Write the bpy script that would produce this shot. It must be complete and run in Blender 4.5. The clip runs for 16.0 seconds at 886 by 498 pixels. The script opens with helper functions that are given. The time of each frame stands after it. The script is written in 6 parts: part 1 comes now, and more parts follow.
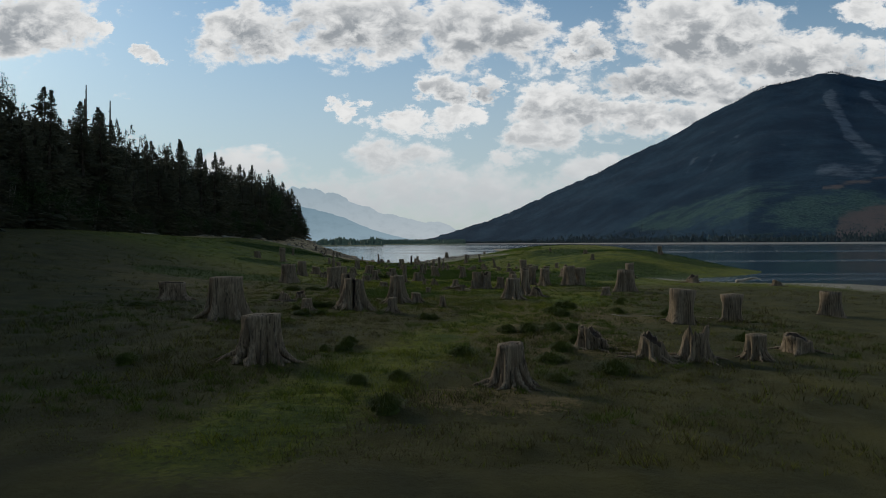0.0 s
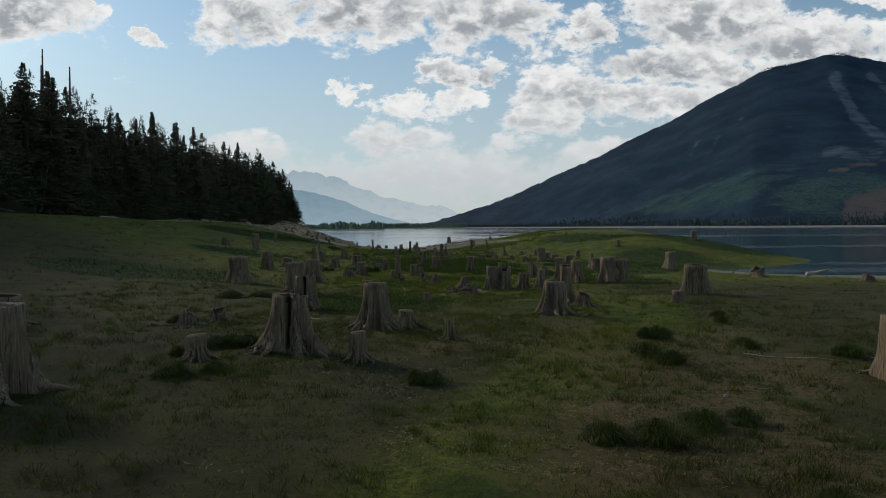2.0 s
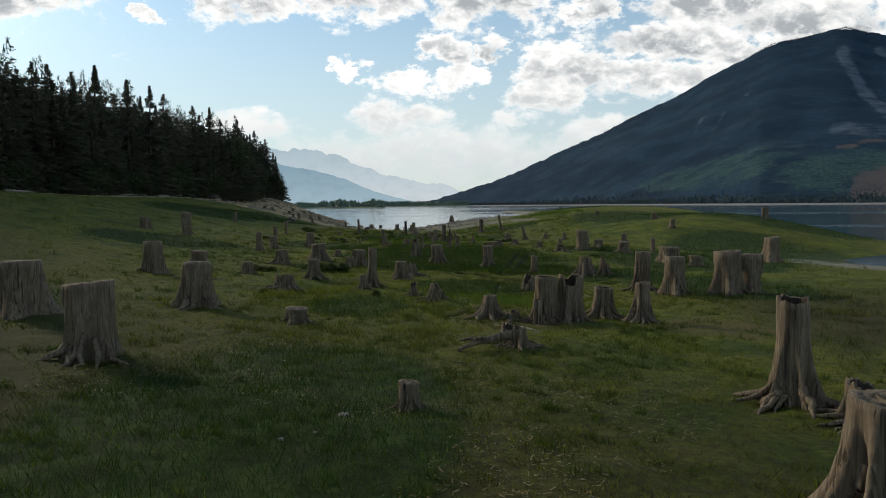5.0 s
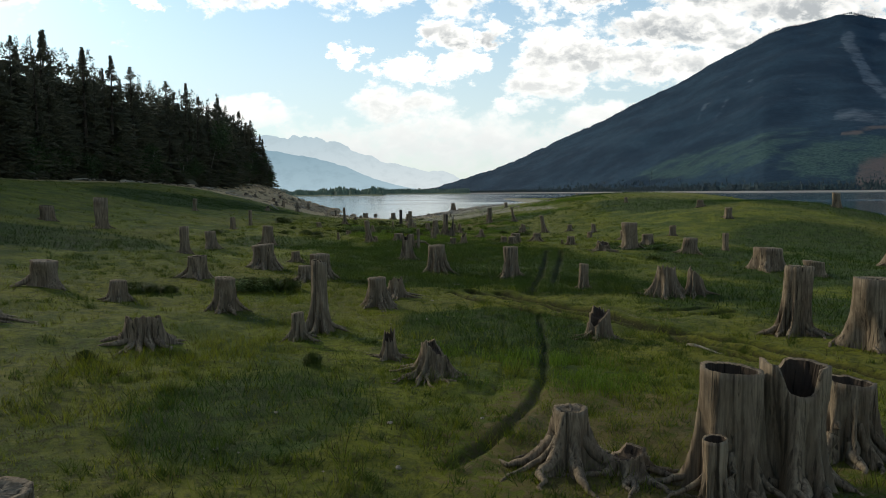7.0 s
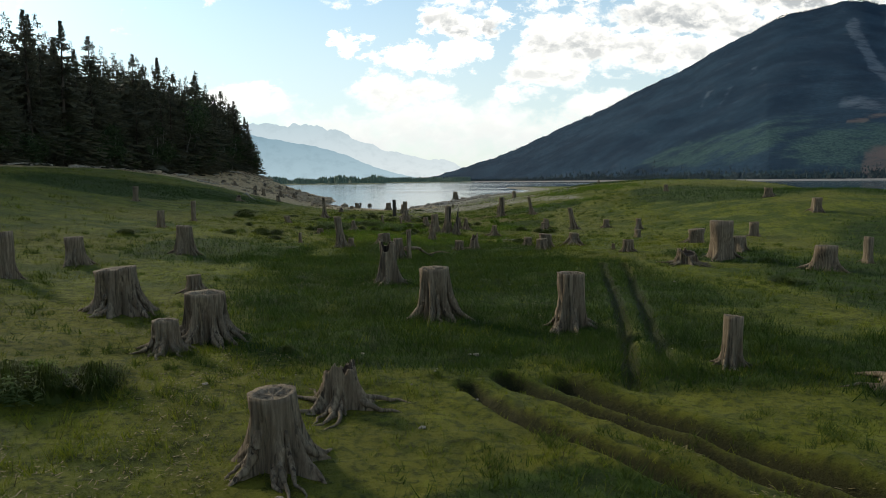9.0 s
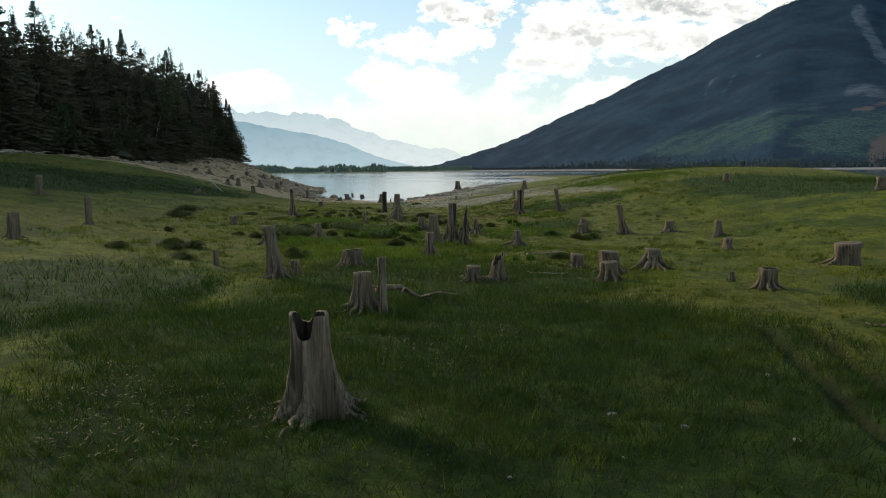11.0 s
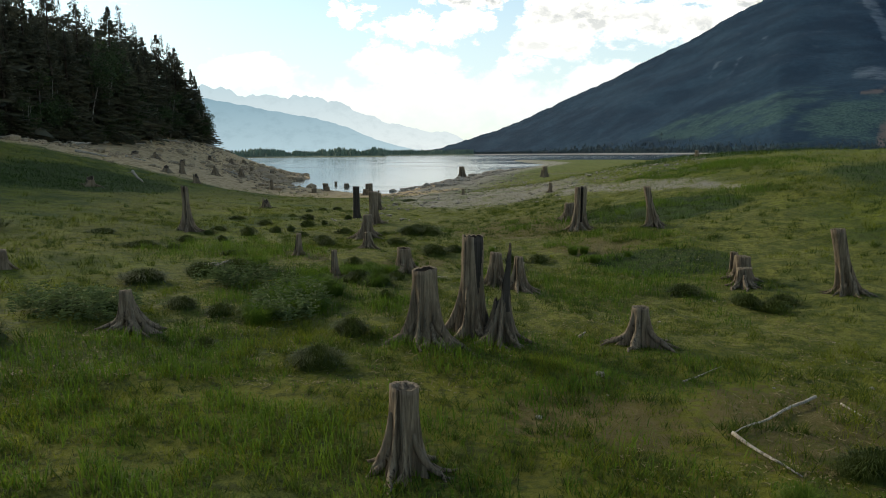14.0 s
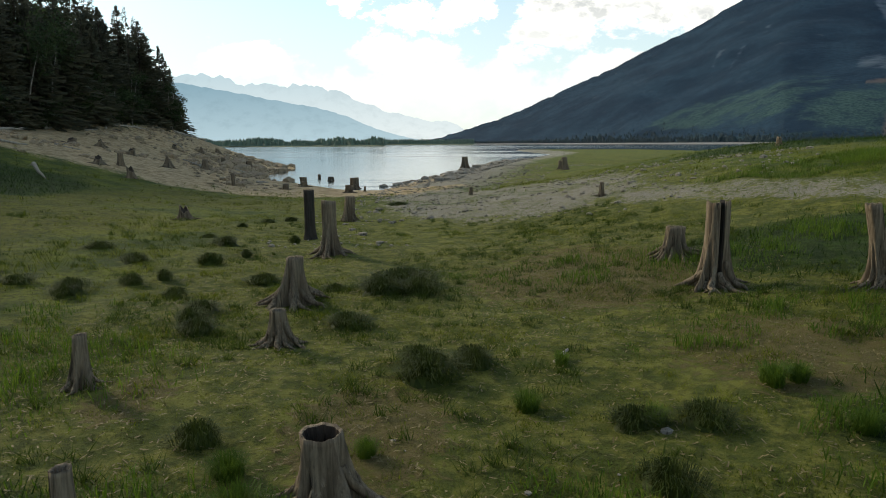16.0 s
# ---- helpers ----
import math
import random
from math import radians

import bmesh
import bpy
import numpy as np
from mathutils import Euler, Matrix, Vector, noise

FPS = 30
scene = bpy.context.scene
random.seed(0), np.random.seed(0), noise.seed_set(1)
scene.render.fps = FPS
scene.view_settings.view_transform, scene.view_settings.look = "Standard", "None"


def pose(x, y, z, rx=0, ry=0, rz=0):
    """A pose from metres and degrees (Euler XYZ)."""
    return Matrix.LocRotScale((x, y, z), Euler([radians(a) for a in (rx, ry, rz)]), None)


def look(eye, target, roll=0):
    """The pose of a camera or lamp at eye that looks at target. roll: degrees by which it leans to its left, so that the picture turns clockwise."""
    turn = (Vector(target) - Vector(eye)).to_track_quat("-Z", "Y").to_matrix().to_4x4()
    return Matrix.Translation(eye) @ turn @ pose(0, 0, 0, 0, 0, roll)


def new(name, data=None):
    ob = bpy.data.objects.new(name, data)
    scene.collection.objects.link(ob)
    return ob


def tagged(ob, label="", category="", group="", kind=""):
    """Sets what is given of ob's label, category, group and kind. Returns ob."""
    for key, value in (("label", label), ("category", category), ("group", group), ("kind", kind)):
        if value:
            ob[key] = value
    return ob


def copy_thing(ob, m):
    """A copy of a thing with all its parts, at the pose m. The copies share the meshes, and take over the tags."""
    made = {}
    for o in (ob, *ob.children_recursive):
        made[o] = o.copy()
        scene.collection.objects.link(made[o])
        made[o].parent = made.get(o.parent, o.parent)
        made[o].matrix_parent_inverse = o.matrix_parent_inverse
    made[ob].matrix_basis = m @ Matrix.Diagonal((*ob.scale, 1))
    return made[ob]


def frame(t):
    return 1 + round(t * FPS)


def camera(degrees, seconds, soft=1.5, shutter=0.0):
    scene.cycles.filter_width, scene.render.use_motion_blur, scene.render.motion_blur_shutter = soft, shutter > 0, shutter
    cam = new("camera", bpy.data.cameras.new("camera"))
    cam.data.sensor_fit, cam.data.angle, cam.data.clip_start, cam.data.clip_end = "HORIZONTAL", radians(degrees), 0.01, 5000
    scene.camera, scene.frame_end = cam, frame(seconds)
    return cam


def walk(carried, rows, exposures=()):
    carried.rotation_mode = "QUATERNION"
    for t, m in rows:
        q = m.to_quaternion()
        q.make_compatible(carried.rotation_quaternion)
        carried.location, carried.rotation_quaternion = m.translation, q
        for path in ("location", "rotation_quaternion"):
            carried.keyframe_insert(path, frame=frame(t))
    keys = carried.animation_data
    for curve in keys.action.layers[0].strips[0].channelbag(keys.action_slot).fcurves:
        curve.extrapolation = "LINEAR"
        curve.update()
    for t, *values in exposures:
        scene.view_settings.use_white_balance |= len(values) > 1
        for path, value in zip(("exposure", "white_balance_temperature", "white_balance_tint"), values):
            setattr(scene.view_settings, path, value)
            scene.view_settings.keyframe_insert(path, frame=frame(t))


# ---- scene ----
cam = camera(66.0, 16.0, 1.0)
PATH = [
    (0.0, look((0.831, -0.581, 4.034), (0.849, 9.419, 3.950), -0.27)),
    (0.5, look((0.790, 2.654, 4.071), (0.802, 12.653, 3.929), -0.29)),
    (1.0, look((0.753, 5.882, 4.096), (0.758, 15.880, 3.894), -0.31)),
    (1.5, look((0.719, 9.101, 4.108), (0.719, 19.098, 3.846), -0.33)),
    (2.0, look((0.688, 12.312, 4.109), (0.683, 22.307, 3.788), -0.34)),
    (2.5, look((0.659, 15.512, 4.100), (0.649, 25.505, 3.720), -0.36)),
    (3.0, look((0.632, 18.702, 4.080), (0.618, 28.692, 3.644), -0.37)),
    (3.5, look((0.607, 21.880, 4.052), (0.589, 31.868, 3.561), -0.38)),
    (4.0, look((0.582, 25.047, 4.017), (0.561, 35.032, 3.473), -0.39)),
    (4.5, look((0.559, 28.201, 3.975), (0.534, 38.184, 3.381), -0.40)),
    (5.0, look((0.536, 31.344, 3.929), (0.508, 41.323, 3.287), -0.41)),
    (5.5, look((0.514, 34.474, 3.880), (0.482, 44.450, 3.191), -0.42)),
    (6.0, look((0.492, 37.591, 3.829), (0.457, 47.564, 3.094), -0.43)),
    (6.5, look((0.470, 40.697, 3.777), (0.431, 50.666, 2.999), -0.43)),
    (7.0, look((0.447, 43.791, 3.726), (0.406, 53.757, 2.905), -0.43)),
    (7.5, look((0.424, 46.873, 3.677), (0.379, 56.836, 2.814), -0.44)),
    (8.0, look((0.401, 49.945, 3.631), (0.352, 59.904, 2.726), -0.44)),
    (8.5, look((0.376, 53.008, 3.589), (0.324, 62.963, 2.643), -0.44)),
    (9.0, look((0.351, 56.061, 3.552), (0.295, 66.012, 2.565), -0.43)),
    (9.5, look((0.325, 59.107, 3.520), (0.265, 69.054, 2.493), -0.43)),
    (10.0, look((0.297, 62.145, 3.494), (0.234, 72.088, 2.426), -0.43)),
    (10.5, look((0.269, 65.179, 3.473), (0.202, 75.117, 2.366), -0.42)),
    (11.0, look((0.239, 68.208, 3.458), (0.168, 78.142, 2.311), -0.42)),
    (11.5, look((0.209, 71.235, 3.448), (0.134, 81.164, 2.262), -0.41)),
    (12.0, look((0.177, 74.261, 3.442), (0.098, 84.186, 2.217), -0.40)),
    (12.5, look((0.144, 77.289, 3.439), (0.062, 87.208, 2.175), -0.39)),
    (13.0, look((0.110, 80.319, 3.437), (0.025, 90.233, 2.135), -0.38)),
    (13.5, look((0.074, 83.355, 3.434), (-0.013, 93.264, 2.095), -0.37)),
    (14.0, look((0.038, 86.398, 3.428), (-0.052, 96.302, 2.051), -0.36)),
    (14.5, look((0.002, 89.451, 3.415), (-0.091, 99.350, 2.001), -0.34)),
    (15.0, look((-0.036, 92.516, 3.392), (-0.129, 102.410, 1.941), -0.33)),
    (15.5, look((-0.073, 95.596, 3.354), (-0.168, 105.485, 1.867), -0.31)),
    (16.0, look((-0.112, 98.694, 3.298), (-0.206, 108.577, 1.772), -0.30)),
]
walk(cam, PATH, [(0.0, -0.88, 6500, 10), (3.5, -0.62, 6550, 10), (7.0, -0.2, 6800, 9), (9.0, -0.1, 6900, 9), (12.5, 0.0, 7000, 8), (16.0, 0.05, 7000, 8)])

# ---- light ----
SUN_AZ, SUN_EL = -52.0, 24.0   # degrees; azimuth from straight ahead, to the right
world = bpy.data.worlds.new("world")
scene.world = world
world.use_nodes = True


class Nodes:
    """Short hand for a node tree."""

    def __init__(self, tree):
        self.tree = tree
        tree.nodes.clear()

    def add(self, kind, **props):
        node = self.tree.nodes.new(kind)
        ins = props.pop("ins", {})
        for key, value in props.items():
            setattr(node, key, value)
        for key, value in ins.items():
            self.put(node.inputs[key], value)
        return node

    def put(self, socket, value):
        if isinstance(value, bpy.types.NodeSocket):
            self.tree.links.new(value, socket)
        else:
            socket.default_value = value

    def math(self, op, a, b=0.0, c=0.0, clamp=False):
        n = self.add("ShaderNodeMath", operation=op, use_clamp=clamp)
        for s, v in zip(n.inputs, (a, b, c)):
            self.put(s, v)
        return n.outputs[0]

    def noise(self, vec, scale, detail=4.0, rough=0.55, distort=0.0):
        n = self.add("ShaderNodeTexNoise", ins={"Scale": scale, "Detail": detail, "Roughness": rough, "Distortion": distort})
        self.put(n.inputs["Vector"], vec)
        return n.outputs["Fac"]

    def ramp(self, value, lo, hi, a=0.0, b=1.0, smooth=True):
        n = self.add("ShaderNodeMapRange", interpolation_type="SMOOTHSTEP" if smooth else "LINEAR")
        for s, v in zip(n.inputs, (value, lo, hi, a, b)):
            self.put(s, v)
        return n.outputs[0]

    def mix(self, fac, a, b, blend="MIX"):
        n = self.add("ShaderNodeMix", data_type="RGBA", blend_type=blend)
        self.put(n.inputs[0], fac)
        self.put(n.inputs[6], a if isinstance(a, bpy.types.NodeSocket) else (*a, 1))
        self.put(n.inputs[7], b if isinstance(b, bpy.types.NodeSocket) else (*b, 1))
        return n.outputs[2]

    def scaled(self, vec, sx, sy, sz, loc=(0, 0, 0)):
        n = self.add("ShaderNodeMapping", ins={"Scale": (sx, sy, sz), "Location": loc})
        self.put(n.inputs["Vector"], vec)
        return n.outputs[0]


# Broken cumulus: centre and half size of each bank, as slopes across and up from straight ahead (east-west, height).
CLOUDS_HIGH = [
    (-.602, .325, .10, .050), (-.429, .279, .025, .015), (-.503, .317, .022, .012), (-.289, .308, .075, .045),
    (-.116, .323, .124, .053), (.058, .306, .108, .053), (-.137, .198, .024, .013), (.004, .220, .040, .023),
    (-.054, .179, .041, .017), (.016, .178, .037, .018), (.070, .224, .025, .025), (.107, .129, .041, .013),
]
CLOUDS_LOW = [
    (.215, .289, .033, .029), (.389, .305, .124, .057), (.190, .198, .080, .034), (.314, .182, .14, .026), (.33, .235, .11, .030), (.47, .215, .10, .030),
    (.546, .263, .141, .036), (-.067, .129, .075, .029), (-.001, .071, .24, .040), (.223, .099, .066, .024),
    (-.299, .118, .055, .020), (.148, .157, .050, .025), (.66, .337, .07, .020),
]


def build_sky():
    n = Nodes(world.node_tree)
    co = n.add("ShaderNodeTexCoord").outputs["Generated"]
    sky = n.add("ShaderNodeTexSky", sky_type="NISHITA", sun_disc=False, sun_elevation=radians(SUN_EL),
                sun_rotation=radians(SUN_AZ), air_density=1.0, dust_density=0.4, ozone_density=1.0).outputs[0]
    sep = n.add("ShaderNodeSeparateXYZ", ins={0: co})
    ahead = n.math("MAXIMUM", sep.outputs[1], 0.05)
    u, v = n.math("DIVIDE", sep.outputs[0], ahead), n.math("DIVIDE", sep.outputs[2], ahead)
    flat = n.add("ShaderNodeCombineXYZ", ins={0: u, 1: v}).outputs[0]
    stretched = n.scaled(flat, 1.0, 1.55, 1.0)
    coarse = n.noise(stretched, 9.0, 3.0, 0.5)
    fine = n.noise(stretched, 19.0, 10.0, 0.66, 0.25)
    push = n.add("ShaderNodeTexNoise", ins={"Scale": 13.0, "Detail": 8.0, "Roughness": 0.68, "Vector": stretched}).outputs["Color"]
    push = n.add("ShaderNodeVectorMath", operation="SUBTRACT", ins={0: push, 1: (0.5, 0.5, 0.5)}).outputs[0]
    push = n.add("ShaderNodeVectorMath", operation="MULTIPLY", ins={0: push, 1: (0.17, 0.085, 0)}).outputs[0]
    warped = n.add("ShaderNodeVectorMath", operation="ADD", ins={0: flat, 1: push}).outputs[0]
    banks, heavy = 0.0, 0.0
    for cu, cv, ru, rv in CLOUDS_HIGH + CLOUDS_LOW:
        off = n.add("ShaderNodeVectorMath", operation="SUBTRACT", ins={0: warped, 1: (cu, cv, 0)}).outputs[0]
        off = n.add("ShaderNodeVectorMath", operation="MULTIPLY", ins={0: off, 1: (0.87 / ru, 0.87 / rv, 0)}).outputs[0]
        far = n.add("ShaderNodeVectorMath", operation="LENGTH", ins={0: off}).outputs["Value"]
        near = n.ramp(far, 1.6, 0.2)
        banks = n.math("MAXIMUM", banks, near)
        if rv > 0.022:
            low = n.math("SUBTRACT", 1.0, n.math("MULTIPLY", n.math("SUBTRACT", v, cv), 0.9 / rv))
            heavy = n.math("MAXIMUM", heavy, n.math("MULTIPLY", n.ramp(far, 1.1, 0.2), n.math("MULTIPLY", low, 0.75, clamp=True)))
    # overhead and behind, scattered cloud of the same kind
    around = n.ramp(n.noise(co, 3.2, 3.0), 0.5, 0.68)
    outside = n.math("MAXIMUM", n.ramp(v, 0.36, 0.46), n.ramp(sep.outputs[1], 0.5, 0.3))
    banks = n.math("MAXIMUM", banks, n.math("MULTIPLY", around, outside))
    dens = n.math("ADD", n.math("MULTIPLY", banks, 0.80), n.math("MULTIPLY", n.math("SUBTRACT", fine, 0.5), 1.7))
    dens = n.math("ADD", dens, n.math("MULTIPLY", n.math("SUBTRACT", coarse, 0.5), 0.8))
    cover = n.ramp(dens, n.ramp(v, 0.20, 0.05, 0.25, 0.08), n.ramp(v, 0.20, 0.05, 0.56, 0.95))
    # thin bright haze towards the valley's end
    haze = n.ramp(v, 0.42, 0.0)
    blue = n.add("ShaderNodeVectorMath", operation="MULTIPLY", ins={0: sky, 1: (SKY * 1.30, SKY * 1.52, SKY * 1.54)}).outputs[0]
    blue = n.mix(n.math("MULTIPLY", haze, 0.80), blue, (0.78, 0.89, 0.96))
    lump = n.noise(stretched, 26.0, 7.0, 0.62, 0.3)
    shade = n.math("MULTIPLY", n.ramp(lump, 0.36, 0.62), n.ramp(dens, 0.42, 0.85))
    shade = n.math("ADD", n.math("MULTIPLY", shade, 0.45), n.math("MULTIPLY", n.math("MULTIPLY", heavy, n.ramp(lump, 0.25, 0.6)), 0.75), clamp=True)
    shade = n.math("MULTIPLY", shade, n.ramp(v, 0.06, 0.24, 0.25, 1.0))
    cloud = n.mix(shade, (1.48, 1.49, 1.48), (0.56, 0.61, 0.66))
    cloud = n.mix(n.ramp(v, 0.20, 0.03, 0.0, 0.75), cloud, (0.80, 0.88, 0.93))
    colour = n.mix(cover, blue, cloud)
    back = n.add("ShaderNodeBackground", ins={"Color": colour, "Strength": 1.0})
    out = n.add("ShaderNodeOutputWorld")
    n.put(out.inputs[0], back.outputs[0])


SKY = 0.118
build_sky()
sun = new("sun", bpy.data.lights.new("sun", "SUN"))
sun.data.energy, sun.data.angle, sun.data.color = 3.5, radians(9), (1.0, 0.90, 0.72)
sun.matrix_world = look((math.sin(radians(SUN_AZ)) * 500, math.cos(radians(SUN_AZ)) * 500, math.tan(radians(SUN_EL)) * 500), (0, 0, 0))


# ---- materials ----
def material(name, rough=0.8, spec=0.3):
    mat = bpy.data.materials.new(name)
    mat.use_nodes = True
    n = Nodes(mat.node_tree)
    n.bsdf = n.add("ShaderNodeBsdfPrincipled", ins={"Roughness": rough, "Specular IOR Level": spec})
    n.out = n.add("ShaderNodeOutputMaterial")
    n.put(n.out.inputs[0], n.bsdf.outputs[0])
    n.co = n.add("ShaderNodeTexCoord").outputs["Object"]
    return mat, n


def bump(n, height, strength, distance):
    b = n.add("ShaderNodeBump", ins={"Strength": strength, "Distance": distance, "Height": height})
    n.put(n.bsdf.inputs["Normal"], b.outputs[0])


def attr(n, name):
    return n.add("ShaderNodeAttribute", attribute_name=name).outputs["Fac"]


def ground_material():
    mat, n = material("meadow_ground", 0.95, 0.15)
    big, mid, small = n.noise(n.co, 0.10, 3), n.noise(n.co, 0.55, 5, 0.6), n.noise(n.co, 7.0, 6, 0.65)
    grain = n.noise(n.co, 38.0, 4, 0.7)
    grass = n.mix(n.ramp(mid, 0.35, 0.65), (0.028, 0.050, 0.004), (0.108, 0.122, 0.009))
    grass = n.mix(n.math("MULTIPLY", n.ramp(big, 0.42, 0.62), 0.6), grass, (0.115, 0.105, 0.012))
    clump = n.noise(n.co, 2.4, 4, 0.6)
    grass = n.mix(n.math("MULTIPLY", n.ramp(clump, 0.52, 0.66), 0.55), grass, (0.020, 0.034, 0.004))
    grass = n.mix(n.math("MULTIPLY", n.ramp(clump, 0.44, 0.32), 0.5), grass, (0.125, 0.14, 0.012))
    grass = n.mix(n.math("MULTIPLY", n.ramp(small, 0.46, 0.64), 0.72), grass, (0.013, 0.021, 0.003))
    soil = n.mix(n.ramp(small, 0.35, 0.65), (0.062, 0.044, 0.018), (0.125, 0.090, 0.040))
    gravel = n.mix(n.ramp(grain, 0.4, 0.62), (0.080, 0.071, 0.056), (0.33, 0.30, 0.245))
    sand = n.mix(n.ramp(n.noise(n.co, 1.6, 6, 0.65), 0.35, 0.65), (0.215, 0.150, 0.078), (0.45, 0.33, 0.195))
    fray = n.math("MULTIPLY", n.math("SUBTRACT", small, 0.5), 1.4)
    fray = n.math("ADD", fray, n.math("MULTIPLY", n.math("SUBTRACT", mid, 0.5), 1.0))

    def mask(name):
        return n.ramp(n.math("ADD", attr(n, name), fray), 0.38, 0.62)

    # withered brown, lowered so that it also holds the near meadow's cloud shade
    dry_shaded = n.mix(n.ramp(mid, 0.3, 0.7), (0.020, 0.020, 0.006), (0.050, 0.045, 0.012))
    c = n.mix(n.ramp(n.math("ADD", attr(n, "dry_shaded"), n.math("MULTIPLY", fray, 0.6)), 0.15, 0.75), grass, dry_shaded)
    fresh = n.mix(n.ramp(clump, 0.35, 0.62), (0.136, 0.134, 0.026), (0.056, 0.069, 0.010))
    fresh = n.mix(n.math("MULTIPLY", n.ramp(small, 0.46, 0.62), 0.65), fresh, (0.026, 0.034, 0.006))
    c = n.mix(n.ramp(n.math("ADD", attr(n, "short"), n.math("MULTIPLY", fray, 0.4)), 0.2, 0.8), c, fresh)
    deep = n.mix(n.ramp(clump, 0.4, 0.65), (0.009, 0.022, 0.002), (0.024, 0.048, 0.004))
    c = n.mix(n.ramp(n.math("ADD", attr(n, "deep"), n.math("MULTIPLY", fray, 0.35)), 0.15, 0.7), c, deep)
    c = n.mix(n.math("MULTIPLY", mask("soil"), 0.7), c, soil)
    # rut soil, set near black to hold the shade in the furrows too
    c = n.mix(n.math("MULTIPLY", n.ramp(attr(n, "mud_shade"), 0.05, 0.95, smooth=False), 0.92), c, (0.014, 0.013, 0.005))
    c = n.mix(mask("gravel"), c, gravel)
    c = n.mix(mask("sand"), c, sand)
    n.put(n.bsdf.inputs["Base Color"], c)
    for key, value in (("Sheen Weight", 0.05), ("Sheen Roughness", 0.45), ("Sheen Tint", (0.55, 0.58, 0.20, 1))):
        n.put(n.bsdf.inputs[key], value)
    bump(n, n.math("ADD", n.math("MULTIPLY", small, 0.7), n.math("MULTIPLY", grain, 0.3)), 0.9, 0.12)
    return mat


def wood_material(name, light, dark, char=0.0):
    mat, n = material(name, 0.88, 0.15)
    grain = n.noise(n.scaled(n.co, 30, 30, 1.3), 1.0, 5, 0.65)
    crack = n.noise(n.scaled(n.co, 17, 17, 0.5), 1.0, 3, 0.5, 0.3)
    stain = n.noise(n.co, 2.6, 5, 0.65)
    weather = n.noise(n.scaled(n.co, 5, 5, 1.2), 1.0, 4, 0.6)
    c = n.mix(n.ramp(grain, 0.30, 0.68), dark, light)
    c = n.mix(n.math("MULTIPLY", n.ramp(weather, 0.42, 0.68), 0.55), c, tuple(0.5 * v + 0.5 * w for v, w in zip(dark, (0.075, 0.052, 0.034))))
    c = n.mix(n.math("MULTIPLY", n.ramp(crack, 0.42, 0.35), 0.85), c, tuple(v * 0.25 for v in dark))
    c = n.mix(n.math("MULTIPLY", n.ramp(stain, 0.5, 0.72), 0.5), c, tuple(v * 0.6 for v in dark))
    tone = n.add("ShaderNodeObjectInfo").outputs["Random"]
    c = n.mix(n.math("MULTIPLY", tone, 0.35), c, tuple(v * 0.6 for v in light))
    if char:
        burn = n.noise(n.scaled(n.co, 3.2, 3.2, 0.7), 1.0, 5, 0.6)
        c = n.mix(n.ramp(n.math("ADD", burn, char), 0.66, 0.84), c, (0.018, 0.016, 0.015))
    n.put(n.bsdf.inputs["Base Color"], c)
    bump(n, n.math("ADD", n.math("MULTIPLY", grain, 0.6), n.math("MULTIPLY", n.ramp(crack, 0.34, 0.44), 1.2)), 0.7, 0.016)
    return mat


def leaf_material(name, a, b, through_light=0.35):
    mat, n = material(name, 0.7, 0.2)
    rnd = n.add("ShaderNodeNewGeometry").outputs["Random Per Island"]
    patch = n.noise(n.co, 0.35, 3)
    c = n.mix(n.math("ADD", n.math("MULTIPLY", rnd, 0.6), n.math("MULTIPLY", n.ramp(patch, 0.3, 0.7), 0.4)), a, b)
    tone = n.add("ShaderNodeObjectInfo").outputs["Random"]
    c = n.mix(n.math("MULTIPLY", tone, 0.4), c, tuple(v * 0.6 for v in a))
    n.put(n.bsdf.inputs["Base Color"], c)
    thin = n.add("ShaderNodeBsdfTranslucent")
    n.put(thin.inputs[0], c)
    both = n.add("ShaderNodeMixShader", ins={0: through_light})
    n.put(both.inputs[1], n.bsdf.outputs[0])
    n.put(both.inputs[2], thin.outputs[0])
    n.put(n.out.inputs[0], both.outputs[0])
    return mat


def water_material():
    """Lake water: calm bands mirror the far shore, ruffled bands the sky higher up."""
    mat, n = material("lake_water", 0.06, 0.5)
    n.put(n.bsdf.inputs["Base Color"], (0.016, 0.042, 0.056, 1))
    n.put(n.bsdf.inputs["IOR"], 1.33)
    n.put(n.bsdf.inputs["Specular Tint"], (0.50, 0.69, 0.81, 1))
    bands = n.noise(n.scaled(n.co, 0.0012, 0.022, 1), 1.0, 4, 0.6)
    ruffled = n.ramp(bands, 0.52, 0.60)
    ripple = n.noise(n.scaled(n.co, 0.35, 1.1, 1), 1.0, 4, 0.6)
    b = n.add("ShaderNodeBump", ins={"Distance": 0.10, "Height": ripple})
    n.put(b.inputs["Strength"], n.math("ADD", n.math("MULTIPLY", ruffled, 0.45), 0.20))
    n.put(n.bsdf.inputs["Normal"], b.outputs[0])
    n.put(n.bsdf.inputs["Roughness"], n.ramp(ruffled, 0.0, 1.0, 0.06, 0.20))
    return mat


